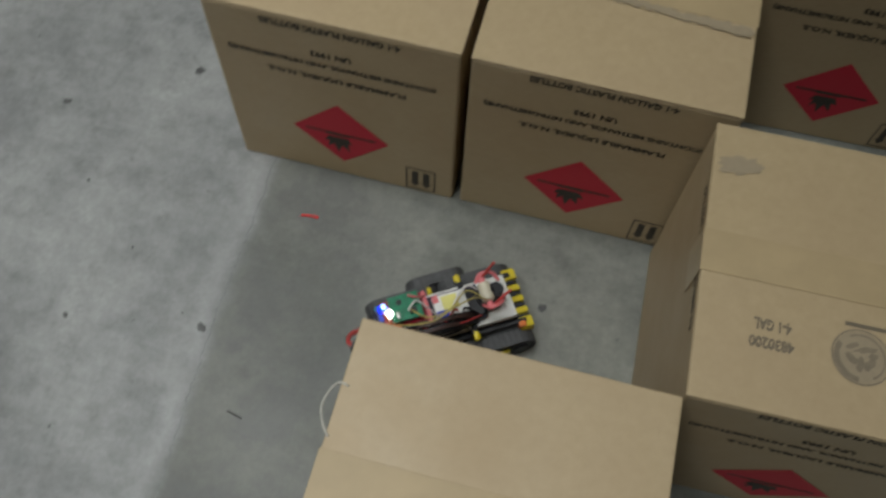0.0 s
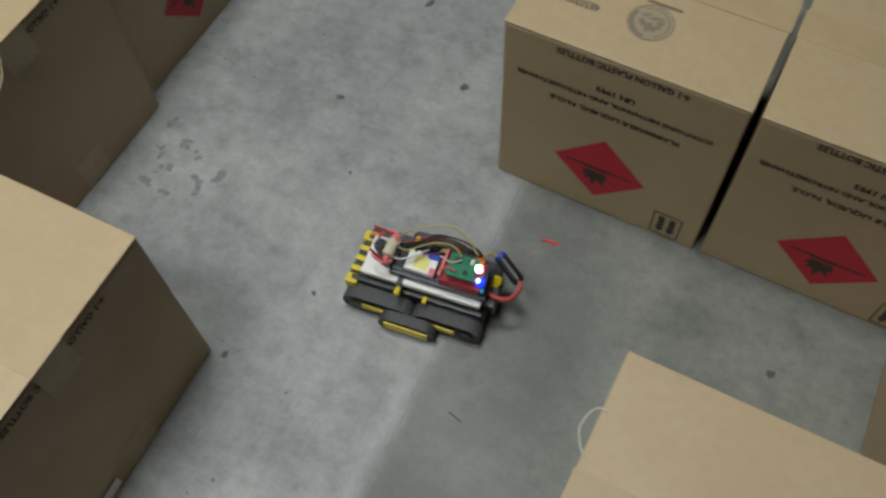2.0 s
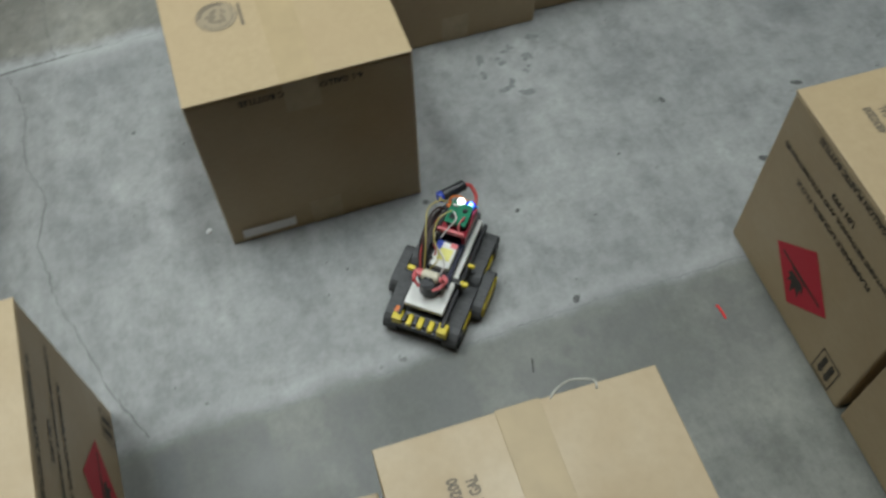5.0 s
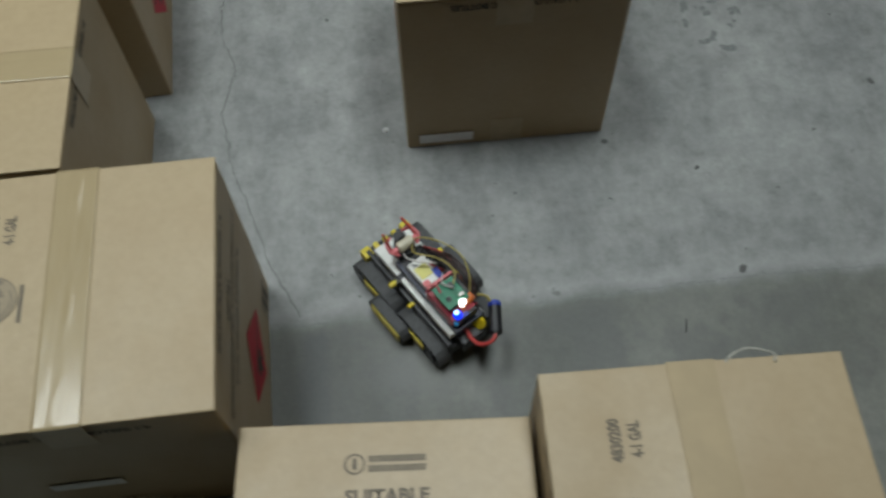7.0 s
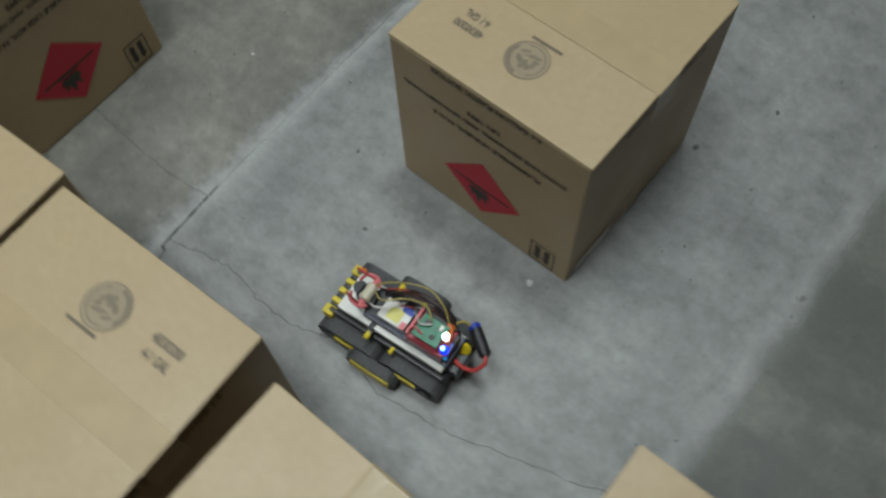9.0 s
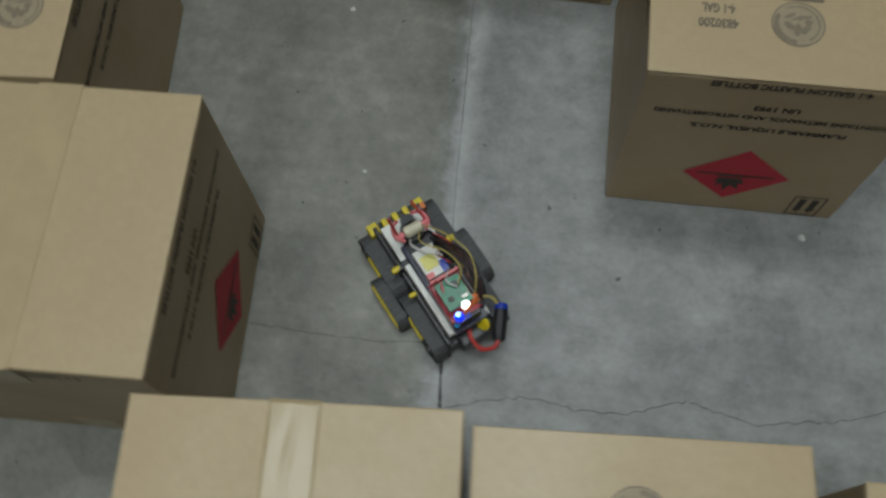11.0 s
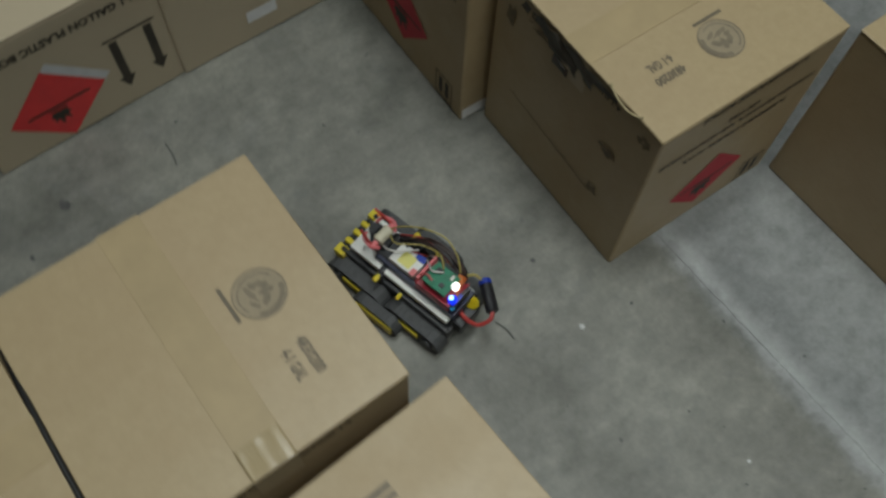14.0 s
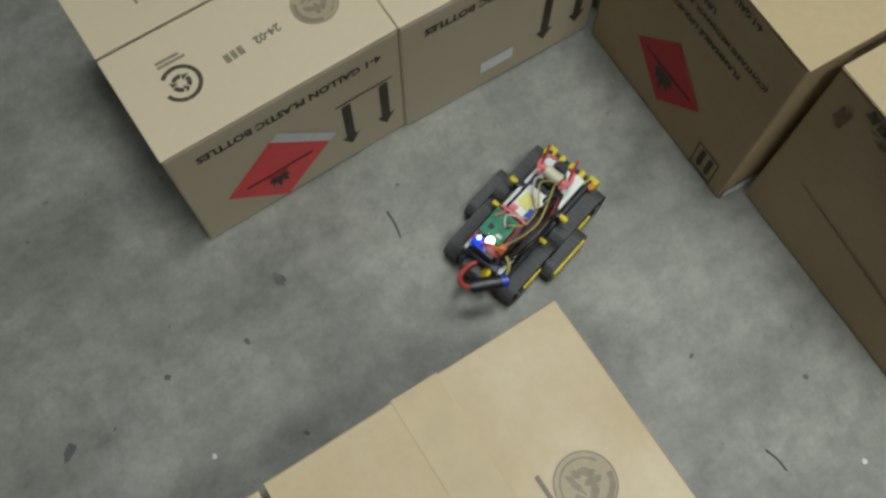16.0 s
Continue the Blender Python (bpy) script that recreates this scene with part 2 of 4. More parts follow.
HOUSING = plain("white_enamel", (0.75, 0.75, 0.73), 0.35, 0, 0.05, 10)
TUBE_GLOW = glow("lit_tube", (1.0, 0.97, 0.9), 6.0)


def tape_material():
    m, n, l, b = shader("clear_packing_tape", 0.2)
    co = n.new("ShaderNodeTexCoord").outputs["Object"]
    f = noise_node(n, l, co, 9, 4, 0.55)
    l.new(ramp_node(n, l, f, [(0.3, (0.390, 0.305, 0.175)), (0.7, (0.425, 0.335, 0.195))]), b.inputs["Base Color"])
    l.new(ramp_node(n, l, f, [(0.3, (0.15, 0.15, 0.15)), (0.7, (0.26, 0.26, 0.26))]), b.inputs["Roughness"])
    b.inputs["Coat Weight"].default_value, b.inputs["Coat Roughness"].default_value = 0.4, 0.12
    fine = noise_node(n, l, co, 40, 3, 0.5, (1, 3, 1))
    bump_node(n, l, b, fine, 0.22, 0.002)
    return m


BLACK_CABLE = plain("black_cable_sheath", (0.010, 0.010, 0.010), 0.5, 0, 0.2, 120)
TAPE = tape_material()
TORN = plain("dark_torn_tape", (0.050, 0.043, 0.033), 0.45, 0, 0.4, 70)
SCUFF = plain("dark_rubbed_board", (0.185, 0.140, 0.080), 0.6, 0, 0.3, 90)
DULL_TAPE = plain("dull_packing_tape", (0.398, 0.302, 0.166), 0.52, 0, 0.06, 30)
# tape ends: their glossy reflection is put in as a paler base colour
END_TAPE = plain("pale_gloss_tape_end", (0.455, 0.365, 0.225), 0.32, 0, 0.10, 40)


# ---- mesh helpers ----
def mesh_of(name, bm, material, smooth=False):
    me = bpy.data.meshes.new(name)
    bm.to_mesh(me)
    bm.free()
    me.materials.append(material)
    if smooth:
        for p in me.polygons:
            p.use_smooth = True
    return me


def part(name, bm, material, parent, label="", m=None, smooth=False):
    ob = new(name, bm if isinstance(bm, bpy.types.Mesh) else mesh_of(name, bm, material, smooth))
    ob.parent = parent
    if m is not None:
        ob.matrix_basis = m
    return tagged(ob, label)


def block(sx, sy, sz, m=None, bevel=0.0, segments=2, bm=None):
    """A box with its base at z = 0, bevelled."""
    made = bmesh.new()
    bmesh.ops.create_cube(made, size=1.0)
    bmesh.ops.scale(made, vec=(sx, sy, sz), verts=made.verts)
    bmesh.ops.translate(made, vec=(0, 0, sz / 2), verts=made.verts)
    if bevel:
        bmesh.ops.bevel(made, geom=list(made.edges), offset=bevel, segments=segments, affect="EDGES", profile=0.6)
    if m is not None:
        made.transform(m)
    return joined(bm, made)


def joined(bm, made):
    if bm is None:
        return made
    me = bpy.data.meshes.new("scratch")
    made.to_mesh(me)
    made.free()
    bm.from_mesh(me)
    bpy.data.meshes.remove(me)
    return bm


def rod(radius, length, m=None, segments=16, bevel=0.0, bm=None, radius2=None):
    made = bmesh.new()
    bmesh.ops.create_cone(made, cap_ends=True, segments=segments, radius1=radius, radius2=radius if radius2 is None else radius2, depth=length)
    if bevel:
        rim = [e for e in made.edges if abs(abs(e.verts[0].co.z) - length / 2) < 1e-6 and abs(e.verts[0].co.z - e.verts[1].co.z) < 1e-6]
        bmesh.ops.bevel(made, geom=rim, offset=bevel, segments=2, affect="EDGES")
    if m is not None:
        made.transform(m)
    return joined(bm, made)


def smooth_path(points, steps=6):
    p = [Vector(points[0])] + [Vector(q) for q in points] + [Vector(points[-1])]
    out = []
    for a, b, c, d in zip(p, p[1:], p[2:], p[3:]):
        for k in range(steps):
            t = k / steps
            out.append(0.5 * (2 * b + (c - a) * t + (2 * a - 5 * b + 4 * c - d) * t * t + (3 * b - a - 3 * c + d) * t ** 3))
    return out + [p[-1]]


def tube(points, radius, sides=7, steps=6):
    """A round cord through the points."""
    bm, path, rings = bmesh.new(), smooth_path(points, steps), []
    for k, p in enumerate(path):
        way = (path[min(k + 1, len(path) - 1)] - path[max(k - 1, 0)]).normalized()
        turn = way.to_track_quat("Z", "Y")
        rings.append([bm.verts.new(p + turn @ Vector((radius * math.cos(a), radius * math.sin(a), 0))) for a in (2 * math.pi * s / sides for s in range(sides))])
    for a, b in zip(rings, rings[1:]):
        for s in range(sides):
            bm.faces.new((a[s], a[(s + 1) % sides], b[(s + 1) % sides], b[s]))
    bm.faces.new(rings[0][::-1])
    bm.faces.new(rings[-1])
    return bm


def flat(bm, points, z=0.0):
    bm.faces.new([bm.verts.new((x, y, z)) for x, y in points])
    return bm


def bar(bm, x0, y0, x1, y1, z=0.0):
    return flat(bm, ((x0, y0), (x1, y0), (x1, y1), (x0, y1)), z)


def ring(bm, cx, cy, r0, r1, a0=0.0, a1=360.0, steps=28):
    angles = [radians(a0 + (a1 - a0) * k / steps) for k in range(steps + 1)]
    for a, b in zip(angles, angles[1:]):
        flat(bm, [(cx + r * math.cos(t), cy + r * math.sin(t)) for r, t in ((r0, a), (r1, a), (r1, b), (r0, b))])
    return bm


def words(text, width, height, material):
    """The flat mesh of a line of writing, centred, of that width and capital height."""
    curve = bpy.data.curves.new("writing", "FONT")
    curve.body, curve.align_x, curve.align_y, curve.resolution_u = text, "CENTER", "CENTER", 2
    curve.offset = 0.040
    ob = new("writing", curve)
    me = bpy.data.meshes.new_from_object(ob.evaluated_get(bpy.context.evaluated_depsgraph_get()))
    bpy.data.objects.remove(ob)
    xs, ys = [v.co.x for v in me.vertices], [v.co.y for v in me.vertices]
    kx, ky = width / (max(xs) - min(xs)), height / (max(ys) - min(ys))
    cx, cy = (max(xs) + min(xs)) / 2, (max(ys) + min(ys)) / 2
    for v in me.vertices:
        v.co = ((v.co.x - cx) * kx, (v.co.y - cy) * ky, 0)
    me.materials.clear()
    me.materials.append(material)
    return me


# ---- the building ----
def room():
    x0, x1, y0, y1 = -7.0, 8.0, -7.0, 7.0
    bm = bmesh.new()
    bmesh.ops.create_grid(bm, x_segments=2, y_segments=2, size=0.5)
    bmesh.ops.scale(bm, vec=(x1 - x0 + 0.4, y1 - y0 + 0.4, 1), verts=bm.verts)
    bmesh.ops.translate(bm, vec=((x0 + x1) / 2, (y0 + y1) / 2, 0), verts=bm.verts)
    floor = tagged(new("floor", mesh_of("floor", bm, CONCRETE)), "worn grey concrete floor with joints and cracks", "floor", kind="structure")
    for name, sx, sy, cx, cy in (("wall_north", x1 - x0 + 0.4, 0.2, 0.5, y1 + 0.1), ("wall_south", x1 - x0 + 0.4, 0.2, 0.5, y0 - 0.1),
                                 ("wall_east", 0.2, y1 - y0, x1 + 0.1, 0), ("wall_west", 0.2, y1 - y0, x0 - 0.1, 0)):
        tagged(new(name, mesh_of(name, block(sx, sy, CEILING, pose(cx, cy, 0)), WALL)), "plain grey painted warehouse wall", "wall", kind="structure")
    tagged(new("ceiling", mesh_of("ceiling", block(x1 - x0 + 0.4, y1 - y0 + 0.4, 0.15, pose(0.5, 0, CEILING)), ROOF)), "plain grey warehouse ceiling", "ceiling", kind="structure")
    for (lx, ly), length, _ in FITTINGS:
        light = tagged(new("ceiling_light"), "white enamel fluorescent fitting on the ceiling", "ceiling light", "warehouse tube lights")
        light.matrix_basis = pose(lx, ly, CEILING - 0.1)
        part("housing", block(length + 0.1, 0.62, 0.1, None, 0.012), HOUSING, light)
        for y in (-0.2, 0.0, 0.2):
            part("tube", rod(0.013, length, pose(0, y, -0.018, 0, 90, 0), 12), TUBE_GLOW, light, "lit fluorescent tube", smooth=True)
    return floor


def ribbon(points, width, rough, seed, steps=10):
    """A thin ragged strip along the points, a hair above the floor."""
    rnd, bm = random.Random(seed), bmesh.new()
    path = smooth_path([(x, y, 0.0006) for x, y in points], steps)
    left, right = [], []
    for k, p in enumerate(path):
        way = (path[min(k + 1, len(path) - 1)] - path[max(k - 1, 0)]).normalized()
        side = Vector((-way.y, way.x, 0))
        q = p + side * rnd.uniform(-rough, rough)
        w = width * rnd.uniform(0.35, 1.0) / 2
        left.append(bm.verts.new(q + side * w))
        right.append(bm.verts.new(q - side * w))
    for k in range(len(path) - 1):
        bm.faces.new((right[k], right[k + 1], left[k + 1], left[k]))
    return bm


def blot(bm, cx, cy, rx, ry, turn, rnd, z=0.0005, hollow=0.0):
    count = 22
    radii = [rnd.uniform(0.7, 1.15) for _ in range(count)]
    def edge(k, f):
        a = 2 * math.pi * k / count
        x, y = f * rx * radii[k % count] * math.cos(a), f * ry * radii[k % count] * math.sin(a)
        c, s = math.cos(turn), math.sin(turn)
        return (cx + c * x - s * y, cy + s * x + c * y)
    if hollow:
        for k in range(count):
            flat(bm, (edge(k, hollow), edge(k, 1), edge(k + 1, 1), edge(k + 1, hollow)), z)
    else:
        flat(bm, [edge(k, 1) for k in range(count)], z)


floor = room()
part("crack", ribbon([(0.432, 0.129), (0.498, 0.148), (0.554, 0.156), (0.599, 0.146), (0.666, 0.149), (0.73, 0.17), (0.759, 0.167), (0.821, 0.152), (0.872, 0.160), (0.93, 0.168), (1.018, 0.198), (1.12, 0.23), (1.2, 0.27)], 0.0016, 0.0026, 1, 7), CRACK, floor, "thin jagged crack")
part("crack", ribbon([(-0.2, 0.222), (0.1, 0.214), (0.188, 0.214), (0.282, 0.209), (0.356, 0.209), (0.425, 0.219)], 0.0014, 0.0015, 2), CRACK, floor, "hairline crack")
part("joint", ribbon([(0.424, 0.24), (0.428, 0.18), (0.433, 0.12), (0.446, 0.06), (0.452, -0.4)], 0.005, 0.0004, 3, 16), CRACK, floor, "dark open saw-cut joint")
part("joint", ribbon([(0.395, 1.8), (0.41, 0.9), (0.416, 0.6), (0.424, 0.24)], 0.0012, 0.001, 4, 20), STAIN, floor, "filled joint line")
part("joint", ribbon([(1.208, 2.4), (1.208, 1.15), (1.205, 0.9), (1.216, 0.6), (1.214, 0.3), (1.215, -0.6)], 0.0018, 0.0022, 5, 60), BOOT_MARK, floor, "worn joint between slabs")


def floor_marks():
    rnd = random.Random(11)
    bm = bmesh.new()
    for cx, cy, r in ((-0.254, 1.296, 0.011), (-0.573, 1.237, 0.012), (-0.433, 1.257, 0.005), (-0.32, 1.105, 0.005), (-0.328, 1.245, 0.006), (-0.055, 1.33, 0.004),
                      (0.136, 0.932, 0.004), (0.241, 0.835, 0.004), (1.014, 0.882, 0.005), (0.922, 1.437, 0.010), (1.623, 1.038, 0.007),
                      (0.648, 0.327, 0.004), (1.249, 0.14, 0.006), (1.192, 0.907, 0.008), (0.95, 0.75, 0.006), (0.88, 1.2, 0.007), (0.55, 0.42, 0.004), (1.05, 1.3, 0.008)):
        blot(bm, cx, cy, r, r * rnd.uniform(0.5, 0.9), rnd.uniform(0, 3), rnd, 0.0007)
    for _ in range(90):
        r = rnd.uniform(0.0012, 0.0032)
        blot(bm, rnd.uniform(-0.7, 1.19), rnd.uniform(-0.1, 1.6), r, r * rnd.uniform(0.4, 0.9), rnd.uniform(0, 3), rnd, 0.0007)
    boots = bmesh.new()
    for cx, cy in ((0.675, 0.992), (0.70, 0.965), (0.763, 0.952), (0.725, 0.925), (0.66, 1.05), (0.79, 0.99), (0.735, 1.01), (0.70, 1.02), (0.755, 0.975), (0.69, 0.935)):
        for _ in range(3):
            r = rnd.uniform(0.004, 0.012)
            blot(boots, cx + rnd.uniform(-0.008, 0.008), cy + rnd.uniform(-0.008, 0.008), r, r * rnd.uniform(0.4, 0.8), rnd.uniform(0, 3), rnd, rnd.uniform(0.0003, 0.0006))
    tagged(new("boot_marks", mesh_of("boot_marks", boots, BOOT_MARK)), "grey smudged boot marks on the concrete", "stains", kind="stuff")
    tagged(new("floor_spots", mesh_of("floor_spots", bm, STAIN)), "dark oil spots and boot marks on concrete", "stains", kind="stuff")
    for (x0, y0), (x1, y1) in (((0.141, 0.792), (0.147, 0.758)), ((-0.087, 1.304), (-0.091, 1.262)), ((1.262, 0.808), (1.282, 0.802))):
        dx, dy = x1 - x0, y1 - y0
        stick = tagged(new("wood_splinter", mesh_of("wood_splinter", tube([(0, 0, 0.0012), (dx * 0.5 + 0.002, dy * 0.5, 0.0014), (dx, dy, 0.0012)], 0.0012, 6), GRIT)), "dark thin splinter lying on the concrete", "splinter", "floor litter")
        stick.matrix_basis = pose(x0, y0, 0)
    scrap = tagged(new("wire_scrap", mesh_of("wire_scrap", tube([(-0.012, -0.003, 0.0016), (0, 0.001, 0.002), (0.012, 0.003, 0.0016)], 0.0016, 7), RED_STICKER)), "short red wire offcut lying on the concrete", "wire scrap")
    scrap.matrix_basis = pose(1.283, 1.098, 0, 0, 0, -10)
    for x, y, r in ((0.89, 0.411, 0.006), (0.233, 0.717, 0.0045), (-0.428, 1.139, 0.004), (1.398, 0.622, 0.010), (0.29, 0.45, 0.003)):
        bm = bmesh.new()
        bmesh.ops.create_icosphere(bm, subdivisions=1, radius=r)
        for v in bm.verts:
            v.co = (v.co.x * rnd.uniform(0.7, 1.2), v.co.y * rnd.uniform(0.7, 1.2), max(0, v.co.z * 0.35 + 0.0012))
        chip = tagged(new("foam_chip", mesh_of("foam_chip", bm, FOAM)), "small white foam chip lying on the concrete", "foam chip", "white floor litter")
        chip.matrix_basis = pose(x, y, 0)
    curl = tagged(new("plastic_strip", mesh_of("plastic_strip", tube([(0, 0, 0.001), (0.012, 0.010, 0.004), (0.014, 0.026, 0.003), (0.008, 0.042, 0.001)], 0.001, 6), PALE_CORD)), "clear curled plastic strip on the concrete", "plastic strip")
    curl.matrix_basis = pose(-0.185, 1.03, 0)


floor_marks()

# ---- cartons ----
LINES = {
    "bottles": words("4-1 GALLON PLASTIC BOTTLES", 0.168, 0.0108, INK_BLACK),
    "number": words("UN 1993", 0.05, 0.0108, INK_BLACK),
    "contents": words("(CONTAINS METHANOL AND NITROMETHANE)", 0.258, 0.0108, INK_BLACK),
    "class": words("FLAMMABLE LIQUIDS, N.O.S.", 0.176, 0.0108, INK_BLACK),
    "code": words("4830200", 0.043, 0.0125, INK_GREY),
    "gallon": words("4-1 GAL", 0.036, 0.0125, INK_GREY),
    "date": words("24-02", 0.034, 0.0115, INK_GREY),
    "suitable": words("SUITABLE", 0.086, 0.0145, INK_GREY),
    "transport": words("FOR AIR TRANSPORT", 0.158, 0.0145, INK_GREY),
    "long_bottles": words("4-1 GALLON PLASTIC BOTTLES", 0.245, 0.014, INK_BLACK),
}


def stamp_mesh():
    """A rim, a dark crescent and an uneven cluster of dark leaves with pale gaps."""
    bm, rnd = bmesh.new(), random.Random(14)
    ring(bm, 0, 0, 0.0266, 0.0285)
    ring(bm, 0, 0, 0.0205, 0.0258, -30, 85, 16)
    ring(bm, 0, 0, 0.0212, 0.0232, 120, 300, 20)
    for k, (x, y, rx, ry, turn) in enumerate(((-0.008, 0.006, 0.0085, 0.0042, 0.9), (0.001, 0.008, 0.0090, 0.0040, 1.5), (0.009, 0.003, 0.0080, 0.0042, 2.3), (-0.004, -0.008, 0.0120, 0.0034, 0.25), (0.008, -0.010, 0.0070, 0.0032, 0.5), (-0.011, -0.003, 0.0050, 0.0035, 0.3))):
        blot(bm, x, y, rx, ry, turn, rnd, 0.00002 * k)
    return mesh_of("round_stamp", bm, INK_PALE)


def recycle_mesh(ink=INK_BLACK):
    bm = bmesh.new()
    ring(bm, 0, 0, 0.0190, 0.0242, 20, 318, 30)
    for k in range(3):
        ring(bm, 0, 0, 0.0062, 0.0118, 120 * k + 10, 120 * k + 84, 7)
        a = radians(120 * k + 92)
        c, s = math.cos(a), math.sin(a)
        flat(bm, [(c * x - s * y, s * x + c * y) for x, y in ((0.0035, 0.0), (0.0145, 0.0), (0.009, 0.006))])
    return mesh_of("recycling_mark", bm, ink)


def cell_mark_mesh():
    """A thin-lined rosette of six cells."""
    bm = bmesh.new()
    for k in range(6):
        a = radians(60 * k + 15)
        ring(bm, 0.0128 * math.cos(a), 0.0128 * math.sin(a), 0.0062, 0.0076, 15, 375, 6)
    ring(bm, 0, 0, 0.0205, 0.0220, 10, 330, 26)
    return mesh_of("recycling_mark", bm, INK_GREY)


def bars_mesh(name, rows, material):
    bm = bmesh.new()
    for row in rows:
        bar(bm, *row)
    return mesh_of(name, bm, material)


def flame_mesh():
    bm = bmesh.new()
    flat(bm, [(-0.011, 0.0), (-0.016, 0.012), (-0.010, 0.010), (-0.012, 0.024), (-0.003, 0.015), (0.001, 0.030), (0.006, 0.014), (0.012, 0.021), (0.011, 0.009), (0.016, 0.010), (0.011, 0.0)])
    bar(bm, -0.014, -0.006, 0.014, -0.003)
    return mesh_of("flame", bm, INK_BLACK)


def diagonal_mesh():
    return mesh_of("diagonal_line", bar(bmesh.new(), -0.048, -0.0030, 0.048, 0.0010), INK_BLACK)


def arrow_box_mesh():
    bm = bmesh.new()
    for a, b in (((-0.021, -0.027), (0.021, -0.0245)), ((-0.021, 0.0245), (0.021, 0.027)), ((-0.021, -0.0245), (-0.019, 0.0245)), ((0.019, -0.0245), (0.021, 0.0245))):
        bar(bm, *a, *b)
    for x in (-0.008, 0.008):
        bar(bm, x - 0.0045, -0.010, x + 0.0045, 0.019)
        flat(bm, ((x - 0.0075, -0.009), (x, -0.020), (x + 0.0075, -0.009)))
    return mesh_of("handling_mark", bm, INK_BLACK)


def arrow_mesh():
    return mesh_of("arrow", flat(bmesh.new(), ((-0.0065, 0.046), (-0.0065, -0.030), (-0.0135, -0.030), (0, -0.052), (0.0135, -0.030), (0.0065, -0.030), (0.0065, 0.046))), INK_BLACK)


def square_mesh(name, r, material):
    return mesh_of(name, flat(bmesh.new(), ((-r, 0), (0, -r), (r, 0), (0, r))), material)


CELL_MARK = cell_mark_mesh()
STAMP, RECYCLE, FLAME, DIAGONAL, ARROW_BOX, ARROW = stamp_mesh(), recycle_mesh(), flame_mesh(), diagonal_mesh(), arrow_box_mesh(), arrow_mesh()
DIAMOND = square_mesh("hazard_diamond", 0.066, RED_LABEL)
BIG_DIAMOND = square_mesh("hazard_sticker", 0.074, RED_STICKER)
STRIP = bars_mesh("sticker_strip", [(-0.0523, 0.0523, 0.0523, 0.0680)], SILVER_STRIP)
ARROW_LINE = bars_mesh("arrow_line", [(-0.041, -0.0016, 0.041, 0.0016)], INK_BLACK)
STAMP_LINE = bars_mesh("stamp_line", [(-0.022, -0.0022, 0.022, 0.0022)], INK_GREY)
CODE_BARS = bars_mesh("batch_print", [(0.008, -0.006, 0.0155, 0.006), (0.0175, -0.006, 0.0235, 0.006), (0.0255, -0.006, 0.033, 0.006)], INK_PALE)
MARK_LINES = bars_mesh("mark_lines", [(-0.020, -0.0325, 0.014, -0.0285), (-0.015, -0.0385, 0.014, -0.0345)], INK_PALE)
MAKER_BARS = bars_mesh("maker_print", [(-0.017, 0.0015, 0.042, 0.0085), (-0.017, -0.0085, 0.042, -0.0015)], INK_PALE)
MAKER_RING = mesh_of("maker_ring", bar(ring(bmesh.new(), -0.031, 0, 0.0088, 0.0110), -0.0332, -0.006, -0.0288, 0.006), INK_GREY)
SHIP_LABEL = bars_mesh("shipping_label", [(-0.0415, -0.0105, 0.0415, 0.0105)], STICKER)
SMALL_LABEL = bars_mesh("shipping_label", [(-0.026, -0.012, 0.026, 0.012)], STICKER)

STAMP_TINT = mesh_of("stamp_tint", ring(bmesh.new(), 0, 0, 0.0001, 0.0262), INK_FAINT)
HALF_TURN = pose(0, 0, 0, 0, 0, 180)


def side(w, d, which, u, v, out=0.0009):
    """The pose of a print on a side: u to the right and v up as seen from outside."""
    base = {"s": (pose(0, -d / 2, 0, 90, 0, 0)), "e": pose(w / 2, 0, 0, 90, 0, 90), "n": pose(0, d / 2, 0, 90, 0, 180), "w": pose(-w / 2, 0, 0, 90, 0, -90)}[which]
    return base @ pose(u, v, out)


def crinkled_tape(w, h, rnd):
    """A strip of glossy tape over the seam, with lengthwise wrinkles."""
    bm, nx, ny = bmesh.new(), 64, 16
    waves = [(rnd.uniform(20, 75), rnd.uniform(250, 750), rnd.uniform(0, 6.3), rnd.uniform(0.000030, 0.000085)) for _ in range(7)]
    rows = []
    for i in range(nx + 1):
        x = (i / nx - 0.5) * (w + 0.004)
        row = []
        for j in range(ny + 1):
            y = (j / ny - 0.5) * 0.048
            z = h + 0.0013 + sum(a * math.sin(fx * x + fy * y + p) for fx, fy, p, a in waves)
            z += 0.0007 * math.exp(-((y - 0.002 - 0.002 * math.sin(31 * x)) / 0.0028) ** 2) * (0.6 + 0.4 * math.sin(90 * x + waves[0][2]))
            row.append(bm.verts.new((x, y, z)))
        rows.append(row)
    for a, b in zip(rows, rows[1:]):
        for j in range(ny):
            bm.faces.new((a[j], b[j], b[j + 1], a[j + 1]))
    skirt = bmesh.ops.extrude_edge_only(bm, edges=[e for e in bm.edges if e.is_boundary])
    for v in skirt["geom"]:
        if isinstance(v, bmesh.types.BMVert):
            v.co.z = h + 0.0004
    return bm


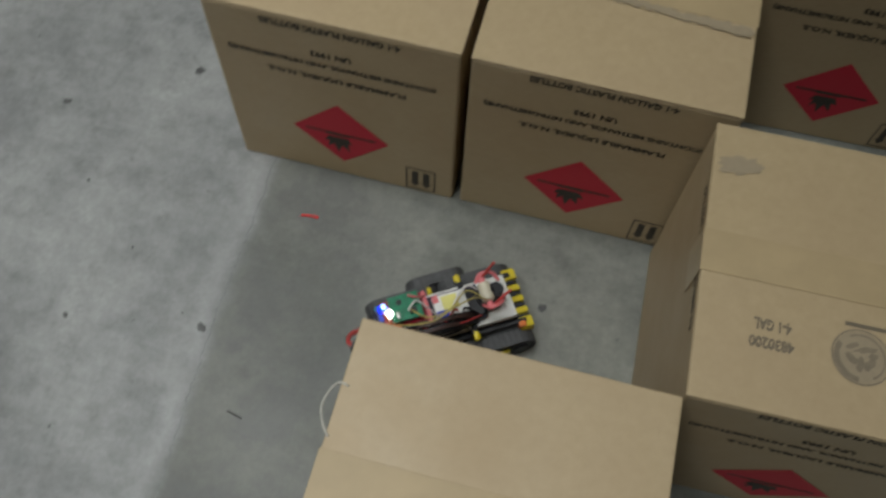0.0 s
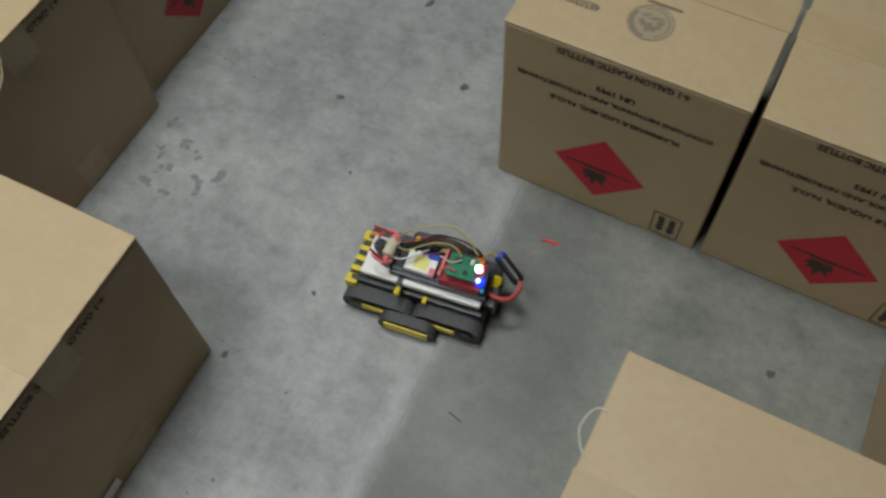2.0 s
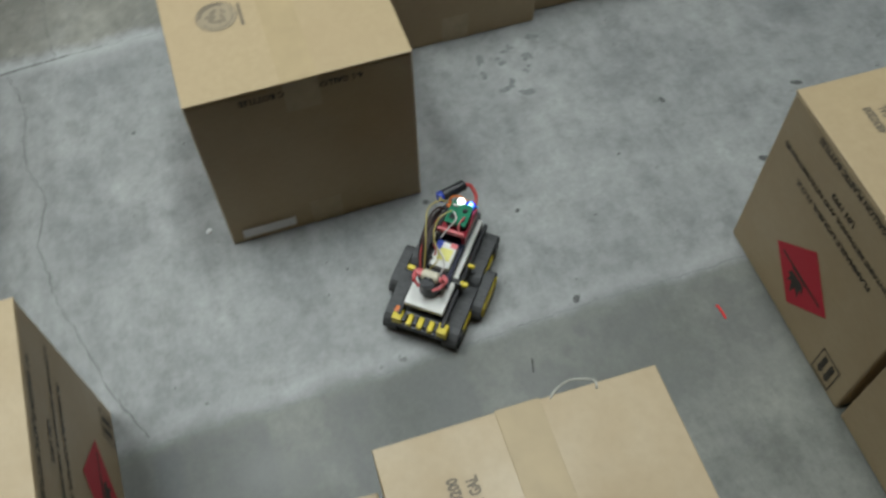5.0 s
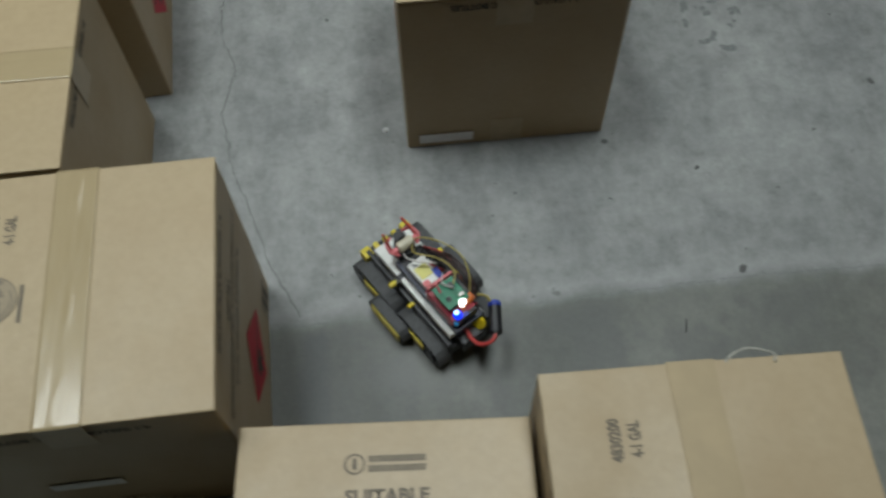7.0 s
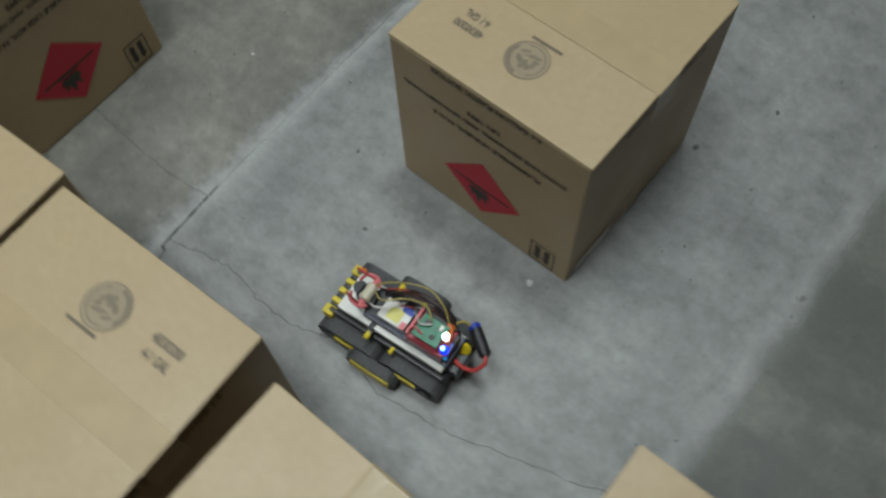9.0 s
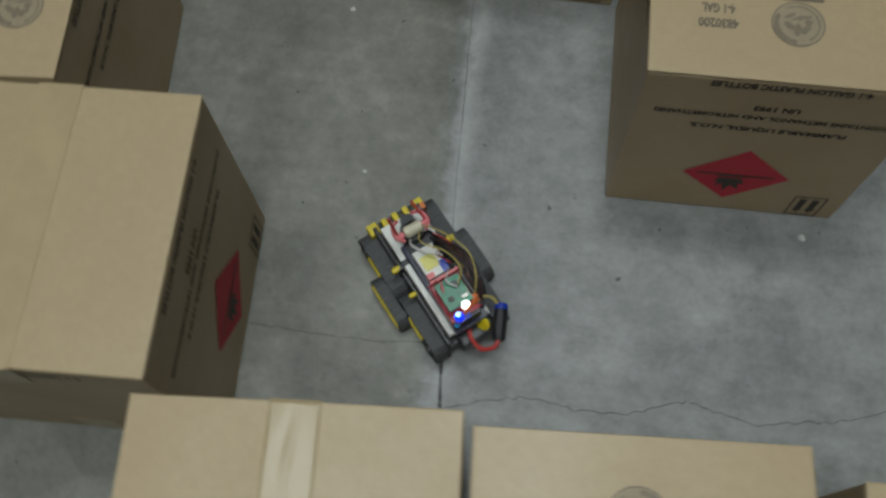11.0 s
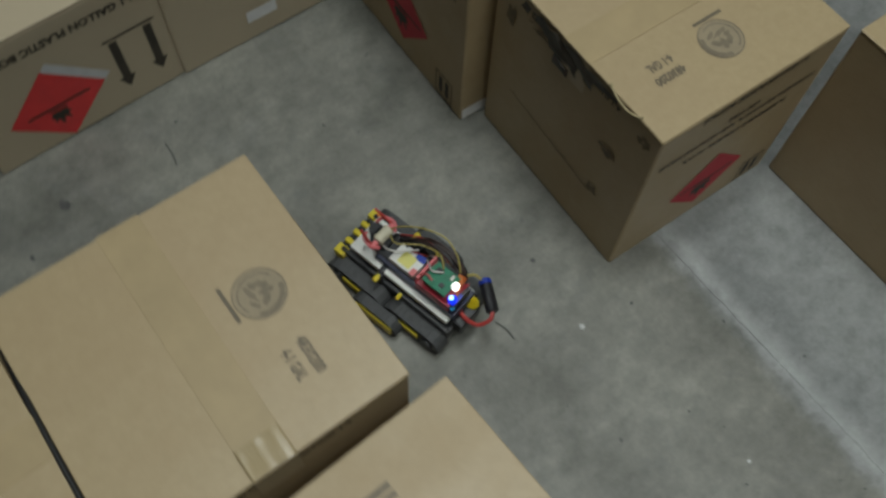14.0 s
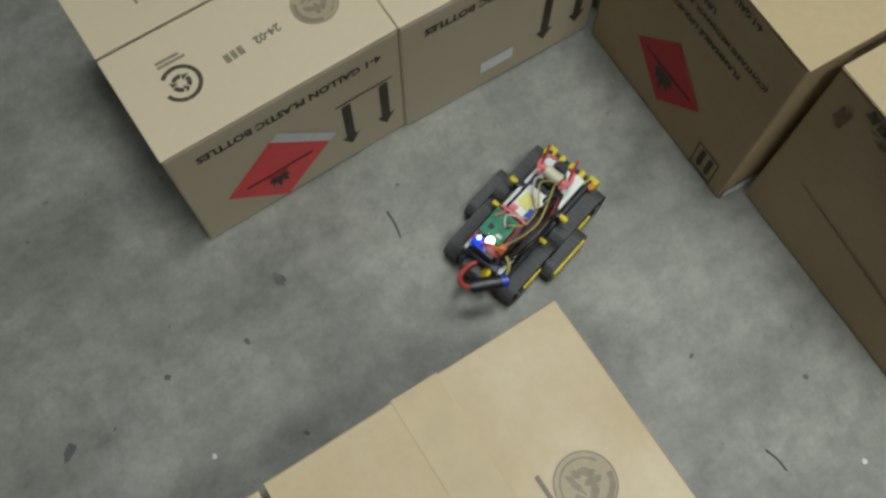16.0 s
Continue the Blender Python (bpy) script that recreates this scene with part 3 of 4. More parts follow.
def carton(label, x, y, turn, quarter, w, d, h, style="code", lift=0.25, tape="dull", seed=0, labels=()):
    """A sealed shipping carton that stands upside down, its closing flaps on top."""
    rnd = random.Random(seed)
    if quarter % 2:
        w, d = d, w
    box = tagged(new("cardboard_box"), label, "cardboard box", "maze of cardboard boxes")
    box.matrix_basis = pose(x, y, 0, 0, 0, turn + 90 * quarter)
    bm = block(w, d, h - 0.0036, None, 0.0042, 3)
    for v in bm.verts:
        if v.co.z > h * 0.5 and abs(v.co.x) > w * 0.4 and abs(v.co.y) > d * 0.4:
            v.co.z -= rnd.uniform(0, 0.0015)
    board = PALE_KRAFT if style == "flat" else KRAFT
    part("body", bm, board, box)
    flaps = []
    for sign, angle in ((-1, rnd.uniform(0.0, 0.12)), (1, lift)):
        bm = block(w + 0.0016, d / 2 - 0.0014, 0.0036, pose(0, d / 4 + 0.0002, 0), 0.0016, 3)
        for v in bm.verts:
            if abs(v.co.x) > w * 0.4 and v.co.y < 0.01:
                v.co.x *= 1 - rnd.uniform(0, 0.006)
        flap = part("flap", bm, board, box, m=pose(0, sign * (d / 2 + 0.0008), h - 0.0036, 0, 0, 180 if sign > 0 else 0) @ pose(0, 0, 0, angle, 0, 0))
        flaps.append(flap)
    lo, hi = flaps

    def on_low(name, mesh, px, py, spin):
        part(name, mesh, None, lo, m=pose(px, py + d / 2, 0.0039 if name == "stamp_tint" else 0.0042, 0, 0, spin))

    def on_high(name, mesh, px, py, spin):
        part(name, mesh, None, hi, m=pose(-px, d / 2 - py, 0.0042, 0, 0, spin + 180))

    def text(name, mesh, which, u, v):
        part(name, mesh, None, box, m=side(w, d, which, u, v) @ HALF_TURN)

    if style == "code":
        on_low("printed_code", LINES["code"], -0.080, -0.086, 180)
        on_low("printed_size", LINES["gallon"], -0.080, -0.067, 180)
        on_low("stamp_tint", STAMP_TINT, 0.004, -0.079, 180)
        on_low("round_stamp", STAMP, 0.004, -0.079, 180)
        on_low("stamp_line", STAMP_LINE, 0.010, -0.047, 180)
        for which in "sn":
            text("printed_line", LINES["bottles"], which, 0, 0.306)
            text("printed_line", LINES["number"], which, -0.002, 0.264)
            text("printed_line", LINES["contents"], which, -0.003, 0.245)
            text("printed_line", LINES["class"], which, 0.001, 0.219)
            mark = part("hazard_diamond", DIAMOND, None, box, "red flammable diamond printed upside down", side(w, d, which, -0.002, 0.102) @ HALF_TURN)
            part("flame", FLAME, None, mark, m=pose(0.004, 0.007, 0.0005) @ Matrix.Scale(1.25, 4))
            part("diagonal_line", DIAGONAL, None, mark, m=pose(0, 0, 0.0004))
            part("handling_mark", ARROW_BOX, None, box, "this-way-up arrows", side(w, d, which, 0.108, 0.034))
        for which in "ew":
            text("printed_line", LINES["bottles"], which, 0, 0.299)
    else:
        on_low("stamp_tint", STAMP_TINT, 0.090, -0.070, 180)
        on_low("round_stamp", STAMP, 0.090, -0.070, 180)
        on_low("printed_date", LINES["date"], 0.024, -0.0755, 184)
        on_low("batch_print", CODE_BARS, 0.0, -0.077, 184)
        on_low("recycling_mark", RECYCLE if style == "flat" else CELL_MARK, -0.087, -0.078, 180)
        on_low("mark_lines", MARK_LINES, -0.087, -0.078, 180)
        on_high("maker_ring", MAKER_RING, 0, 0.107, 0)
        on_high("maker_print", MAKER_BARS, 0, 0.107, 0)
        on_high("printed_line", LINES["suitable"], 0.002, 0.074, 0)
        on_high("printed_line", LINES["transport"], -0.002, 0.047, 0)
        if style == "flat":
            for which in "sn":
                text("printed_line", LINES["long_bottles"], which, 0.003, h - 0.036)
                for u in (0.070, 0.124):
                    part("arrow", ARROW, None, box, "heavy black arrow pointing down", side(w, d, which, u, 0.090))
                part("arrow_line", ARROW_LINE, None, box, "", side(w, d, which, 0.097, 0.142))
        else:
            for which in "ew":
                text("printed_line", LINES["bottles"], which, 0, h - 0.014)
                text("printed_line", LINES["contents"], which, 0, h - 0.072)
                text("printed_line", LINES["class"], which, 0, h - 0.098)
    if tape:
        bm = block(w + 0.0040, 0.048, 0.0007, pose(0, 0, h + 0.0006), 0.0003, 1)
        if tape == "shiny":
            bm.free()
            bm = crinkled_tape(w, h, rnd)
        part("tape", bm, TAPE if tape == "shiny" else DULL_TAPE, box, "shiny clear packing tape" if tape == "shiny" else "clear packing tape", smooth=tape == "shiny")
        for end in (-1, 1):
            part("tape_end", block(0.0007, 0.048, 0.055, pose(end * (w / 2 + 0.0014), 0, h - 0.0552), 0.0003, 1), END_TAPE, box)
        part("bottom_tape", block(0.0006, 0.048, 0.055, pose(w / 2 + 0.0006, 0, 0.002), 0.0002, 1), END_TAPE, box)
    for which, u, v, mesh in labels:
        part("shipping_label", mesh, None, box, "white paper label", side(w, d, which, u, v, 0.0022))
    return box, w, d


KNOWN = "brown cardboard carton with red flammable diamond, upside down"
# x, y, turn, quarter turns, width, depth, height
A = carton(KNOWN + ", beside its twin", 1.320, 1.330, -1.7, 0, 0.307, 0.305, 0.321, seed=1)
B = carton("brown cardboard carton with smeared top and red flammable diamond", 1.635, 1.322, -1.7, 2, 0.301, 0.305, 0.318, seed=2)
C = carton("brown cardboard carton with red diamond, behind other cartons", 1.955, 1.557, 0.0, 0, 0.305, 0.305, 0.318, seed=3)
D = carton("brown cardboard carton closing a dead end, printed code on top", 1.906, 1.0, -0.2, 0, 0.305, 0.310, 0.316, seed=4)
E_BOX = carton("pale brown cardboard carton with loose cord on its top edge", 1.593, 0.694, -1.4, 0, 0.305, 0.305, 0.317, seed=5)
F_BOX = carton("brown cardboard carton standing alone with white shipping label", 0.777, 0.597, -0.3, 0, 0.304, 0.306, 0.318, seed=6, labels=(("e", -0.0925, 0.023, SHIP_LABEL),))
G_BOX = carton("worn brown cardboard carton with torn tape and loose cords", 0.476, 0.917, -1.4, 0, 0.293, 0.304, 0.318, seed=7)
H_BOX = carton("brown cardboard carton with red diamond, beside a worn carton", 0.454, 1.232, -1.6, 1, 0.305, 0.304, 0.322, seed=8, labels=(("e", 0.02, 0.03, SMALL_LABEL), ("w", -0.125, 0.016, SMALL_LABEL)))
I_BOX = carton("brown cardboard carton with white label at the end of its row", 0.484, 1.545, 0.0, 1, 0.303, 0.303, 0.318, seed=9, labels=(("s", -0.115, 0.025, SMALL_LABEL),))
J_BOX = carton("pale brown cardboard carton marked suitable for air transport", 1.598, 0.378, -3.8, 1, 0.304, 0.304, 0.248, "air", 0.9, False, 10)
K_BOX = carton("pale brown cardboard carton with shiny tape down its middle", 1.295, 0.073, 1.0, 0, 0.298, 0.305, 0.324, tape="shiny", seed=11, labels=(("e", -0.037, 0.131, SHIP_LABEL),))
L_BOX = carton("pale brown cardboard carton with glaring tape", 0.325, -0.093, 3.2, 1, 0.307, 0.305, 0.321, tape="shiny", seed=12)
M_BOX = carton("brown cardboard carton set back between two others", 0.980, -0.108, 0.1, 1, 0.310, 0.305, 0.318, tape="shiny", seed=13)
N_BOX = carton("brown cardboard carton with faded round stamp", 0.637, -0.089, 2.7, 2, 0.300, 0.305, 0.318, seed=14)
O_BOX = carton("pale brown cardboard carton at the corner of the maze", 0.017, 0.212, 1.4, -1, 0.302, 0.302, 0.322, seed=15)
P_BOX = carton("cardboard carton marked suitable for air transport, lid seam sprung", -0.163, 0.529, 3.3, 0, 0.297, 0.320, 0.310, "air", 1.2, False, 16)
Q_BOX = carton("brown cardboard carton with round stamp and crinkled tape end", -0.206, 0.870, 0.5, 1, 0.306, 0.305, 0.315, seed=17)
R_BOX = carton("brown cardboard carton behind the row", -0.517, 0.865, 0.5, 0, 0.305, 0.305, 0.317, seed=18)
S_BOX = carton("low pale cardboard carton with black arrows and red sticker", -0.156, 1.549, 1.9, 0, 0.305, 0.305, 0.232, "flat", 0.8, False, 19)
W_BOX = carton("low pale cardboard carton with black arrows and white label", 0.153, 1.551, 0.0, 0, 0.305, 0.305, 0.236, "flat", 0.5, False, 20, (("s", -0.008, 0.051, SMALL_LABEL),))

box, w, d = S_BOX
sticker = part("hazard_sticker", BIG_DIAMOND, None, box, "red flammable sticker with pale strip", side(w, d, "s", -0.034, 0.078))
part("flame", FLAME, None, sticker, m=pose(-0.004, -0.012, 0.0006, 0, 0, 180))
part("diagonal_line", DIAGONAL, None, sticker, m=pose(0, 0, 0.0005))
part("pale_strip", STRIP, None, sticker, m=pose(0, 0, 0.0007, 0, 0, -45))


def cord_on(owner, points, radius, material):
    box, w, d = owner
    part("cord", tube(points, radius, 7), material, box, "loose cord loop hanging over the edge", smooth=True)


cord_on(E_BOX, [(-0.150, 0.035, 0.318), (-0.158, 0.045, 0.317), (-0.165, 0.062, 0.312), (-0.162, 0.080, 0.310), (-0.155, 0.086, 0.316), (-0.146, 0.084, 0.319)], 0.0012, PALE_CORD)
cord_on(G_BOX, [(0.140, -0.140, 0.318), (0.152, -0.136, 0.306), (0.153, -0.120, 0.290), (0.152, -0.105, 0.300), (0.146, -0.098, 0.317)], 0.0020, CORD)
cord_on(G_BOX, [(0.144, -0.085, 0.317), (0.152, -0.078, 0.296), (0.154, -0.060, 0.276), (0.153, -0.040, 0.284), (0.149, -0.026, 0.304), (0.142, -0.022, 0.318)], 0.0022, CORD)
cord_on(G_BOX, [(-0.144, -0.058, 0.320), (-0.149, -0.068, 0.319), (-0.1505, -0.082, 0.316), (-0.1505, -0.096, 0.315), (-0.149, -0.108, 0.318), (-0.144, -0.114, 0.320)], 0.0016, CORD)


def torn_tape():
    """Crumpled dark tape ends on the worn carton."""
    box, w, d = G_BOX
    rnd, bm = random.Random(4), bmesh.new()
    columns, rows = 14, 9
    grid = [[bm.verts.new((-w / 2 - 0.0016 - rnd.uniform(0, 0.003), 0.10 - 0.0135 * i + rnd.uniform(-0.003, 0.003), 0.3135 - 0.007 * j + rnd.uniform(-0.003, 0.003))) for j in range(rows)] for i in range(columns)]
    for i in range(columns - 1):
        deep = 1.2 + 6.0 * math.exp(-((i - 5.5) / 1.8) ** 2) + 1.4 * math.exp(-((i - 9) / 1.2) ** 2) + rnd.uniform(-0.5, 0.5)
        for j in range(rows - 1):
            if j < deep:
                bm.faces.new((grid[i][j], grid[i + 1][j], grid[i + 1][j + 1], grid[i][j + 1]))
    part("torn_tape", bm, TORN, box, "torn dark tape")
    box, w, d = B
    bm = bmesh.new()
    for k in range(22):
        f = k / 21
        blot(bm, 0.016 - 0.155 * f, 0.026 + 0.010 * f + rnd.uniform(-0.002, 0.002), rnd.uniform(0.006, 0.011), rnd.uniform(0.003, 0.005) + 0.004 * f, 0, rnd, 0.3205 + 0.00004 * k)
    part("smear", bm, INK_FAINT, box, "grey smeared print")
    box, w, d = D
    bm = bmesh.new()
    blot(bm, -0.125, 0.105, 0.024, 0.013, 0.1, rnd, 0.3175)
    part("smear", bm, INK_FAINT, box, "grey rubbed mark")


torn_tape()


def scuffs():
    """A crease and dark rubbed patches on the worn carton, dark tape scraps on the sprung seam."""
    box, w, d = G_BOX
    rnd, bm = random.Random(31), bmesh.new()
    for k in range(44):
        f = k / 43
        blot(bm, -0.100 + 0.176 * f, 0.126 - 0.020 * f + rnd.uniform(-0.001, 0.001), rnd.uniform(0.0025, 0.0045), rnd.uniform(0.0006, 0.0012) + 0.0010 * f, 0, rnd, 0.00002 * k)
    part("crease", bm, SCUFF, box, "dark scraped crease", side(w, d, "w", 0, 0))
    for cu, cv, ru, rv, count in ((-0.118, 0.262, 0.007, 0.018, 9), (0.080, 0.116, 0.010, 0.010, 9), (0.084, 0.214, 0.017, 0.007, 10), (0.130, 0.292, 0.010, 0.010, 8), (-0.064, 0.286, 0.020, 0.004, 8)):
        bm = bmesh.new()
        for k in range(count):
            blot(bm, cu + rnd.gauss(0, ru * 0.45), cv + rnd.gauss(0, rv * 0.45), ru * rnd.uniform(0.25, 0.6), rv * rnd.uniform(0.25, 0.6), rnd.uniform(-0.4, 0.4), rnd, 0.00003 * k)
        part("scuff", bm, SCUFF, box, "dark rubbed patch", side(w, d, "w", 0, 0, 0.0019))
    box, w, d = P_BOX
    for px in (0.035, -0.026):
        bm = bmesh.new()
        for k in range(5):
            blot(bm, px + rnd.gauss(0, 0.0035), 0.004 + rnd.gauss(0, 0.002), rnd.uniform(0.003, 0.0055), rnd.uniform(0.0025, 0.004), 0, rnd, 0.3172 + 0.00003 * k)
        part("tape_scrap", bm, TORN, box, "scrap of dark tape")


scuffs()


def folded_tape():
    """A shiny folded tape end on the stamped carton."""
    box, w, d = Q_BOX
    rnd = random.Random(21)
    fold = crinkled_tape(0.030, 0.318, rnd)
    fold.transform(pose(-w / 2 + 0.0155, 0, 0.0004))
    part("tape_fold", fold, TAPE, box, "shiny crinkled tape end", smooth=True)


folded_tape()


def draped_cable():
    """A black cable in the gap between two cartons, over a third's corner and down to the floor."""
    run = [(-0.361, 1.02, 0.285), (-0.361, 0.93, 0.312), (-0.361, 0.83, 0.317), (-0.360, 0.745, 0.317), (-0.356, 0.716, 0.316), (-0.341, 0.684, 0.313), (-0.325, 0.648, 0.306), (-0.323, 0.620, 0.265), (-0.323, 0.595, 0.150), (-0.330, 0.560, 0.030), (-0.350, 0.500, 0.0035), (-0.400, 0.380, 0.0035), (-0.470, 0.240, 0.0035)]
    tagged(new("cable", mesh_of("cable", tube(run, 0.0032, 8), BLACK_CABLE, True)), "black cable draped over the cartons to the floor", "cable")


draped_cable()

# ---- the tracked robot ----
RUBBER = plain("dark_rubber_track", (0.050, 0.051, 0.052), 0.65, 0, 0.25, 150)
BARREL = plain("cream_plastic", (0.52, 0.48, 0.36), 0.4, 0, 0.1, 80)
NAVY = plain("navy_black_plastic", (0.008, 0.011, 0.034), 0.35, 0, 0.2, 80)
BLACK = plain("black_plastic", (0.009, 0.009, 0.011), 0.4, 0, 0.2, 80)
YELLOW = plain("yellow_plastic", (0.58, 0.46, 0.015), 0.38, 0, 0.1, 80)
WHITE = plain("white_foam_board", (0.68, 0.675, 0.64), 0.5, 0, 0.05, 60)
GREEN = plain("green_circuit_board", (0.004, 0.15, 0.072), 0.32, 0, 0.25, 130)
RED = plain("red_circuit_board", (0.27, 0.008, 0.020), 0.35, 0, 0.2, 130)
RED_WIRE = plain("red_insulation", (0.42, 0.050, 0.045), 0.4, 0, 0.08, 80)
PINK_WIRE = plain("pink_red_insulation", (0.60, 0.15, 0.16), 0.4, 0, 0.08, 80)
YELLOW_WIRE = plain("yellow_insulation", (0.40, 0.33, 0.09), 0.4, 0, 0.08, 80)
WHITE_WIRE = plain("white_insulation", (0.55, 0.53, 0.50), 0.4, 0, 0.06, 80)
BLUE = plain("blue_plastic", (0.012, 0.04, 0.34), 0.35, 0, 0.12, 80)
PAPER_YELLOW = plain("yellow_paper_print", (0.62, 0.58, 0.17), 0.5, 0, 0.08, 60)
ORANGE = plain("orange_plastic", (0.55, 0.14, 0.02), 0.4, 0, 0.1, 60)
STEEL = plain("dull_steel", (0.50, 0.49, 0.46), 0.4, 0.6, 0.1, 90)
LIT_WHITE = glow("lit_white_led", (1.0, 0.97, 0.92), 12.0)
LIT_BLUE = glow("lit_blue_led", (0.006, 0.03, 1.0), 5.0)
LIT_CORE = glow("lit_blue_core", (0.35, 0.75, 1.0), 10.0)
LIT_CYAN = glow("lit_cyan_led", (0.02, 0.30, 0.60), 0.9)
DARK_WIRE = plain("dark_brown_insulation", (0.050, 0.026, 0.022), 0.45, 0, 0.2, 80)


def track_unit(robot, x0, x1, y, width, height, tilt, outer, yellow):
    """One rubber track round two wheels, with its side plate; tilt lifts the x1 end."""
    length, r = x1 - x0, height / 2
    base = pose(x0, y, 0) @ pose(0, 0, 0, 0, -tilt, 0)
    holder = part("track", oval_band(length, r, width), RUBBER, robot, "dark rubber track", base)
    for cx in (r, length - r):
        part("wheel", rod(r * 0.80, width * 0.9, pose(cx, 0, r, 90, 0, 0), 18, 0.0012), BLACK, holder, smooth=False)
        if not yellow:
            part("hub", rod(r * 0.50, 0.0030, pose(cx, outer * (width / 2 + 0.0006), r, 90, 0, 0), 14, 0.0008), BLACK, holder)
    plate = block(length - 2.1 * r + (r * 1.15 if yellow else -0.020), 0.003, r * (0.95 if yellow else 0.50), pose(length / 2 + (0 if yellow else outer * 0.004), outer * (width / 2 + 0.0006), r * (0.52 if yellow else 0.76)), 0.001, 2)
    part("side_plate", plate, YELLOW, holder, "yellow plastic side plate")


def oval_band(length, r, width):
    """A closed rubber band with raised lugs, as one mesh."""
    bm, straight, steps = bmesh.new(), length - 2 * r, 14
    flats = max(6, 2 * int(straight / 0.007))
    outline = [(r + straight * k / flats, r, 270) for k in range(flats)] + [(length - r, r, -90 + 180 * k / steps) for k in range(steps)]
    outline += [(length - r - straight * k / flats, r, 90) for k in range(flats)] + [(r, r, 90 + 180 * k / steps) for k in range(steps)]
    n, loops = len(outline), []
    for cut, y in ((0, -width / 2), (0, width / 2), (0.004, width / 2), (0.004, -width / 2)):
        loop = []
        for k, (cx, cz, a) in enumerate(outline):
            rr = r - (cut or (0.0003 if k % 2 else 0.0))
            loop.append(bm.verts.new((cx + rr * math.cos(radians(a)), y, cz + rr * math.sin(radians(a)))))
        loops.append(loop)
    for a, b in zip(loops, loops[1:] + loops[:1]):
        for k in range(n):
            bm.faces.new((a[k], a[(k + 1) % n], b[(k + 1) % n], b[k]))
    return bm


def wire(robot, points, radius, material, label=""):
    part("wire", tube(points, radius, 7), material, robot, label, smooth=True)


def build_robot():
    robot = tagged(new("tracked_robot"), "small home-built tracked robot, white deck, green circuit board", "robot")
    for s in (-1, 1):
        track_unit(robot, -0.127, -0.026, s * 0.0455, 0.0215, 0.042, 0, s, False)
        track_unit(robot, -0.028, 0.071, s * 0.0440, 0.0205, 0.042, 0, s, False)
        track_unit(robot, -0.069, 0.011, s * 0.0640, 0.0150, 0.036, 0, s, True)
        part("axle", rod(0.0045, 0.018, pose(-0.028, s * 0.060, 0.019, 90, 0, 0), 12), BLACK, robot)
        part("peg", rod(0.0042, 0.012, pose(-0.049, s * 0.0395, 0.0665, 90, 0, 0), 12, 0.001), YELLOW, robot, "yellow plastic peg")
        part("peg", rod(0.0032, 0.010, pose(-0.012, s * 0.038, 0.058, 90, 0, 0), 12, 0.001), YELLOW, robot, "yellow plastic peg")
        part("side_beam", block(0.185, 0.006, 0.010, pose(-0.026, s * 0.0325, 0.046), 0.0015), BLACK, robot)
        part("upright", block(0.010, 0.007, 0.026, pose(-0.049, s * 0.034, 0.044), 0.0015), BLACK, robot)
    part("chassis", block(0.180, 0.066, 0.026, pose(-0.022, 0, 0.020), 0.004), BLACK, robot)
    part("gear_case", block(0.050, 0.052, 0.012, pose(-0.02, 0, 0.046), 0.003), BLACK, robot)
    # rear bumper of yellow and black blocks
    bumper = part("bumper", block(0.014, 0.078, 0.010, pose(-0.1205, 0, 0.030), 0.0015), BLACK, robot)
    for k, y in enumerate((-0.034, -0.016, 0.0, 0.016, 0.034)):
        big = k in (0, 4)
        part("bumper_block", block(0.017, 0.0145 if big else 0.008, 0.016 if big else 0.012, pose(-0.1185, y, 0.036), 0.002), YELLOW, bumper, "yellow plastic block")
    for y in (-0.008, 0.008, -0.025, 0.025):
        part("bumper_gap", block(0.013, 0.007, 0.011, pose(-0.117, y, 0.036), 0.0015), BLACK, bumper)
    # white deck, the black tray on it and the boards
    part("deck", block(0.168, 0.058, 0.009, pose(-0.0225, 0, 0.061), 0.0015), WHITE, robot, "white foam board deck")
    part("strap", block(0.008, 0.062, 0.011, pose(-0.050, 0, 0.0605), 0.0015), BLACK, robot, "black strap round the deck")
    part("tray", block(0.134, 0.046, 0.012, pose(0.000, 0.001, 0.070), 0.002), NAVY, robot, "navy-black tray")
    pack = part("battery_pack", block(0.042, 0.030, 0.011, pose(-0.027, -0.001, 0.082), 0.002), WHITE, robot, "white and yellow labelled pack")
    part("paper_print", block(0.020, 0.019, 0.0008, pose(-0.027, -0.003, 0.0932), 0.0003, 1), PAPER_YELLOW, pack)
    part("blue_print", block(0.016, 0.009, 0.0008, pose(-0.014, 0.010, 0.0932), 0.0003, 1), BLUE, pack)
    part("pink_print", block(0.008, 0.010, 0.0008, pose(-0.010, -0.011, 0.0932), 0.0003, 1), PINK_WIRE, pack)
    red = part("red_board", block(0.056, 0.043, 0.0018, pose(0.030, -0.001, 0.101), 0.0005, 1), RED, robot, "red circuit board")
    part("board_edge", block(0.054, 0.006, 0.016, pose(0.030, -0.019, 0.0845), 0.001), RED, red)
    part("header", block(0.004, 0.040, 0.008, pose(0.0035, 0, 0.1028), 0.0008), PINK_WIRE, red, "row of pink-red jumper plugs")
    part("header", block(0.048, 0.004, 0.006, pose(0.032, 0.019, 0.1028), 0.0008), BLACK, red)
    for x in (0.006, 0.054):
        for y in (-0.018, 0.018):
            part("standoff", rod(0.002, 0.020, pose(x, y, 0.092), 8), STEEL, red)
    green = part("green_board", block(0.038, 0.033, 0.0018, pose(0.030, -0.003, 0.1165), 0.0005, 1), GREEN, robot, "green circuit board")
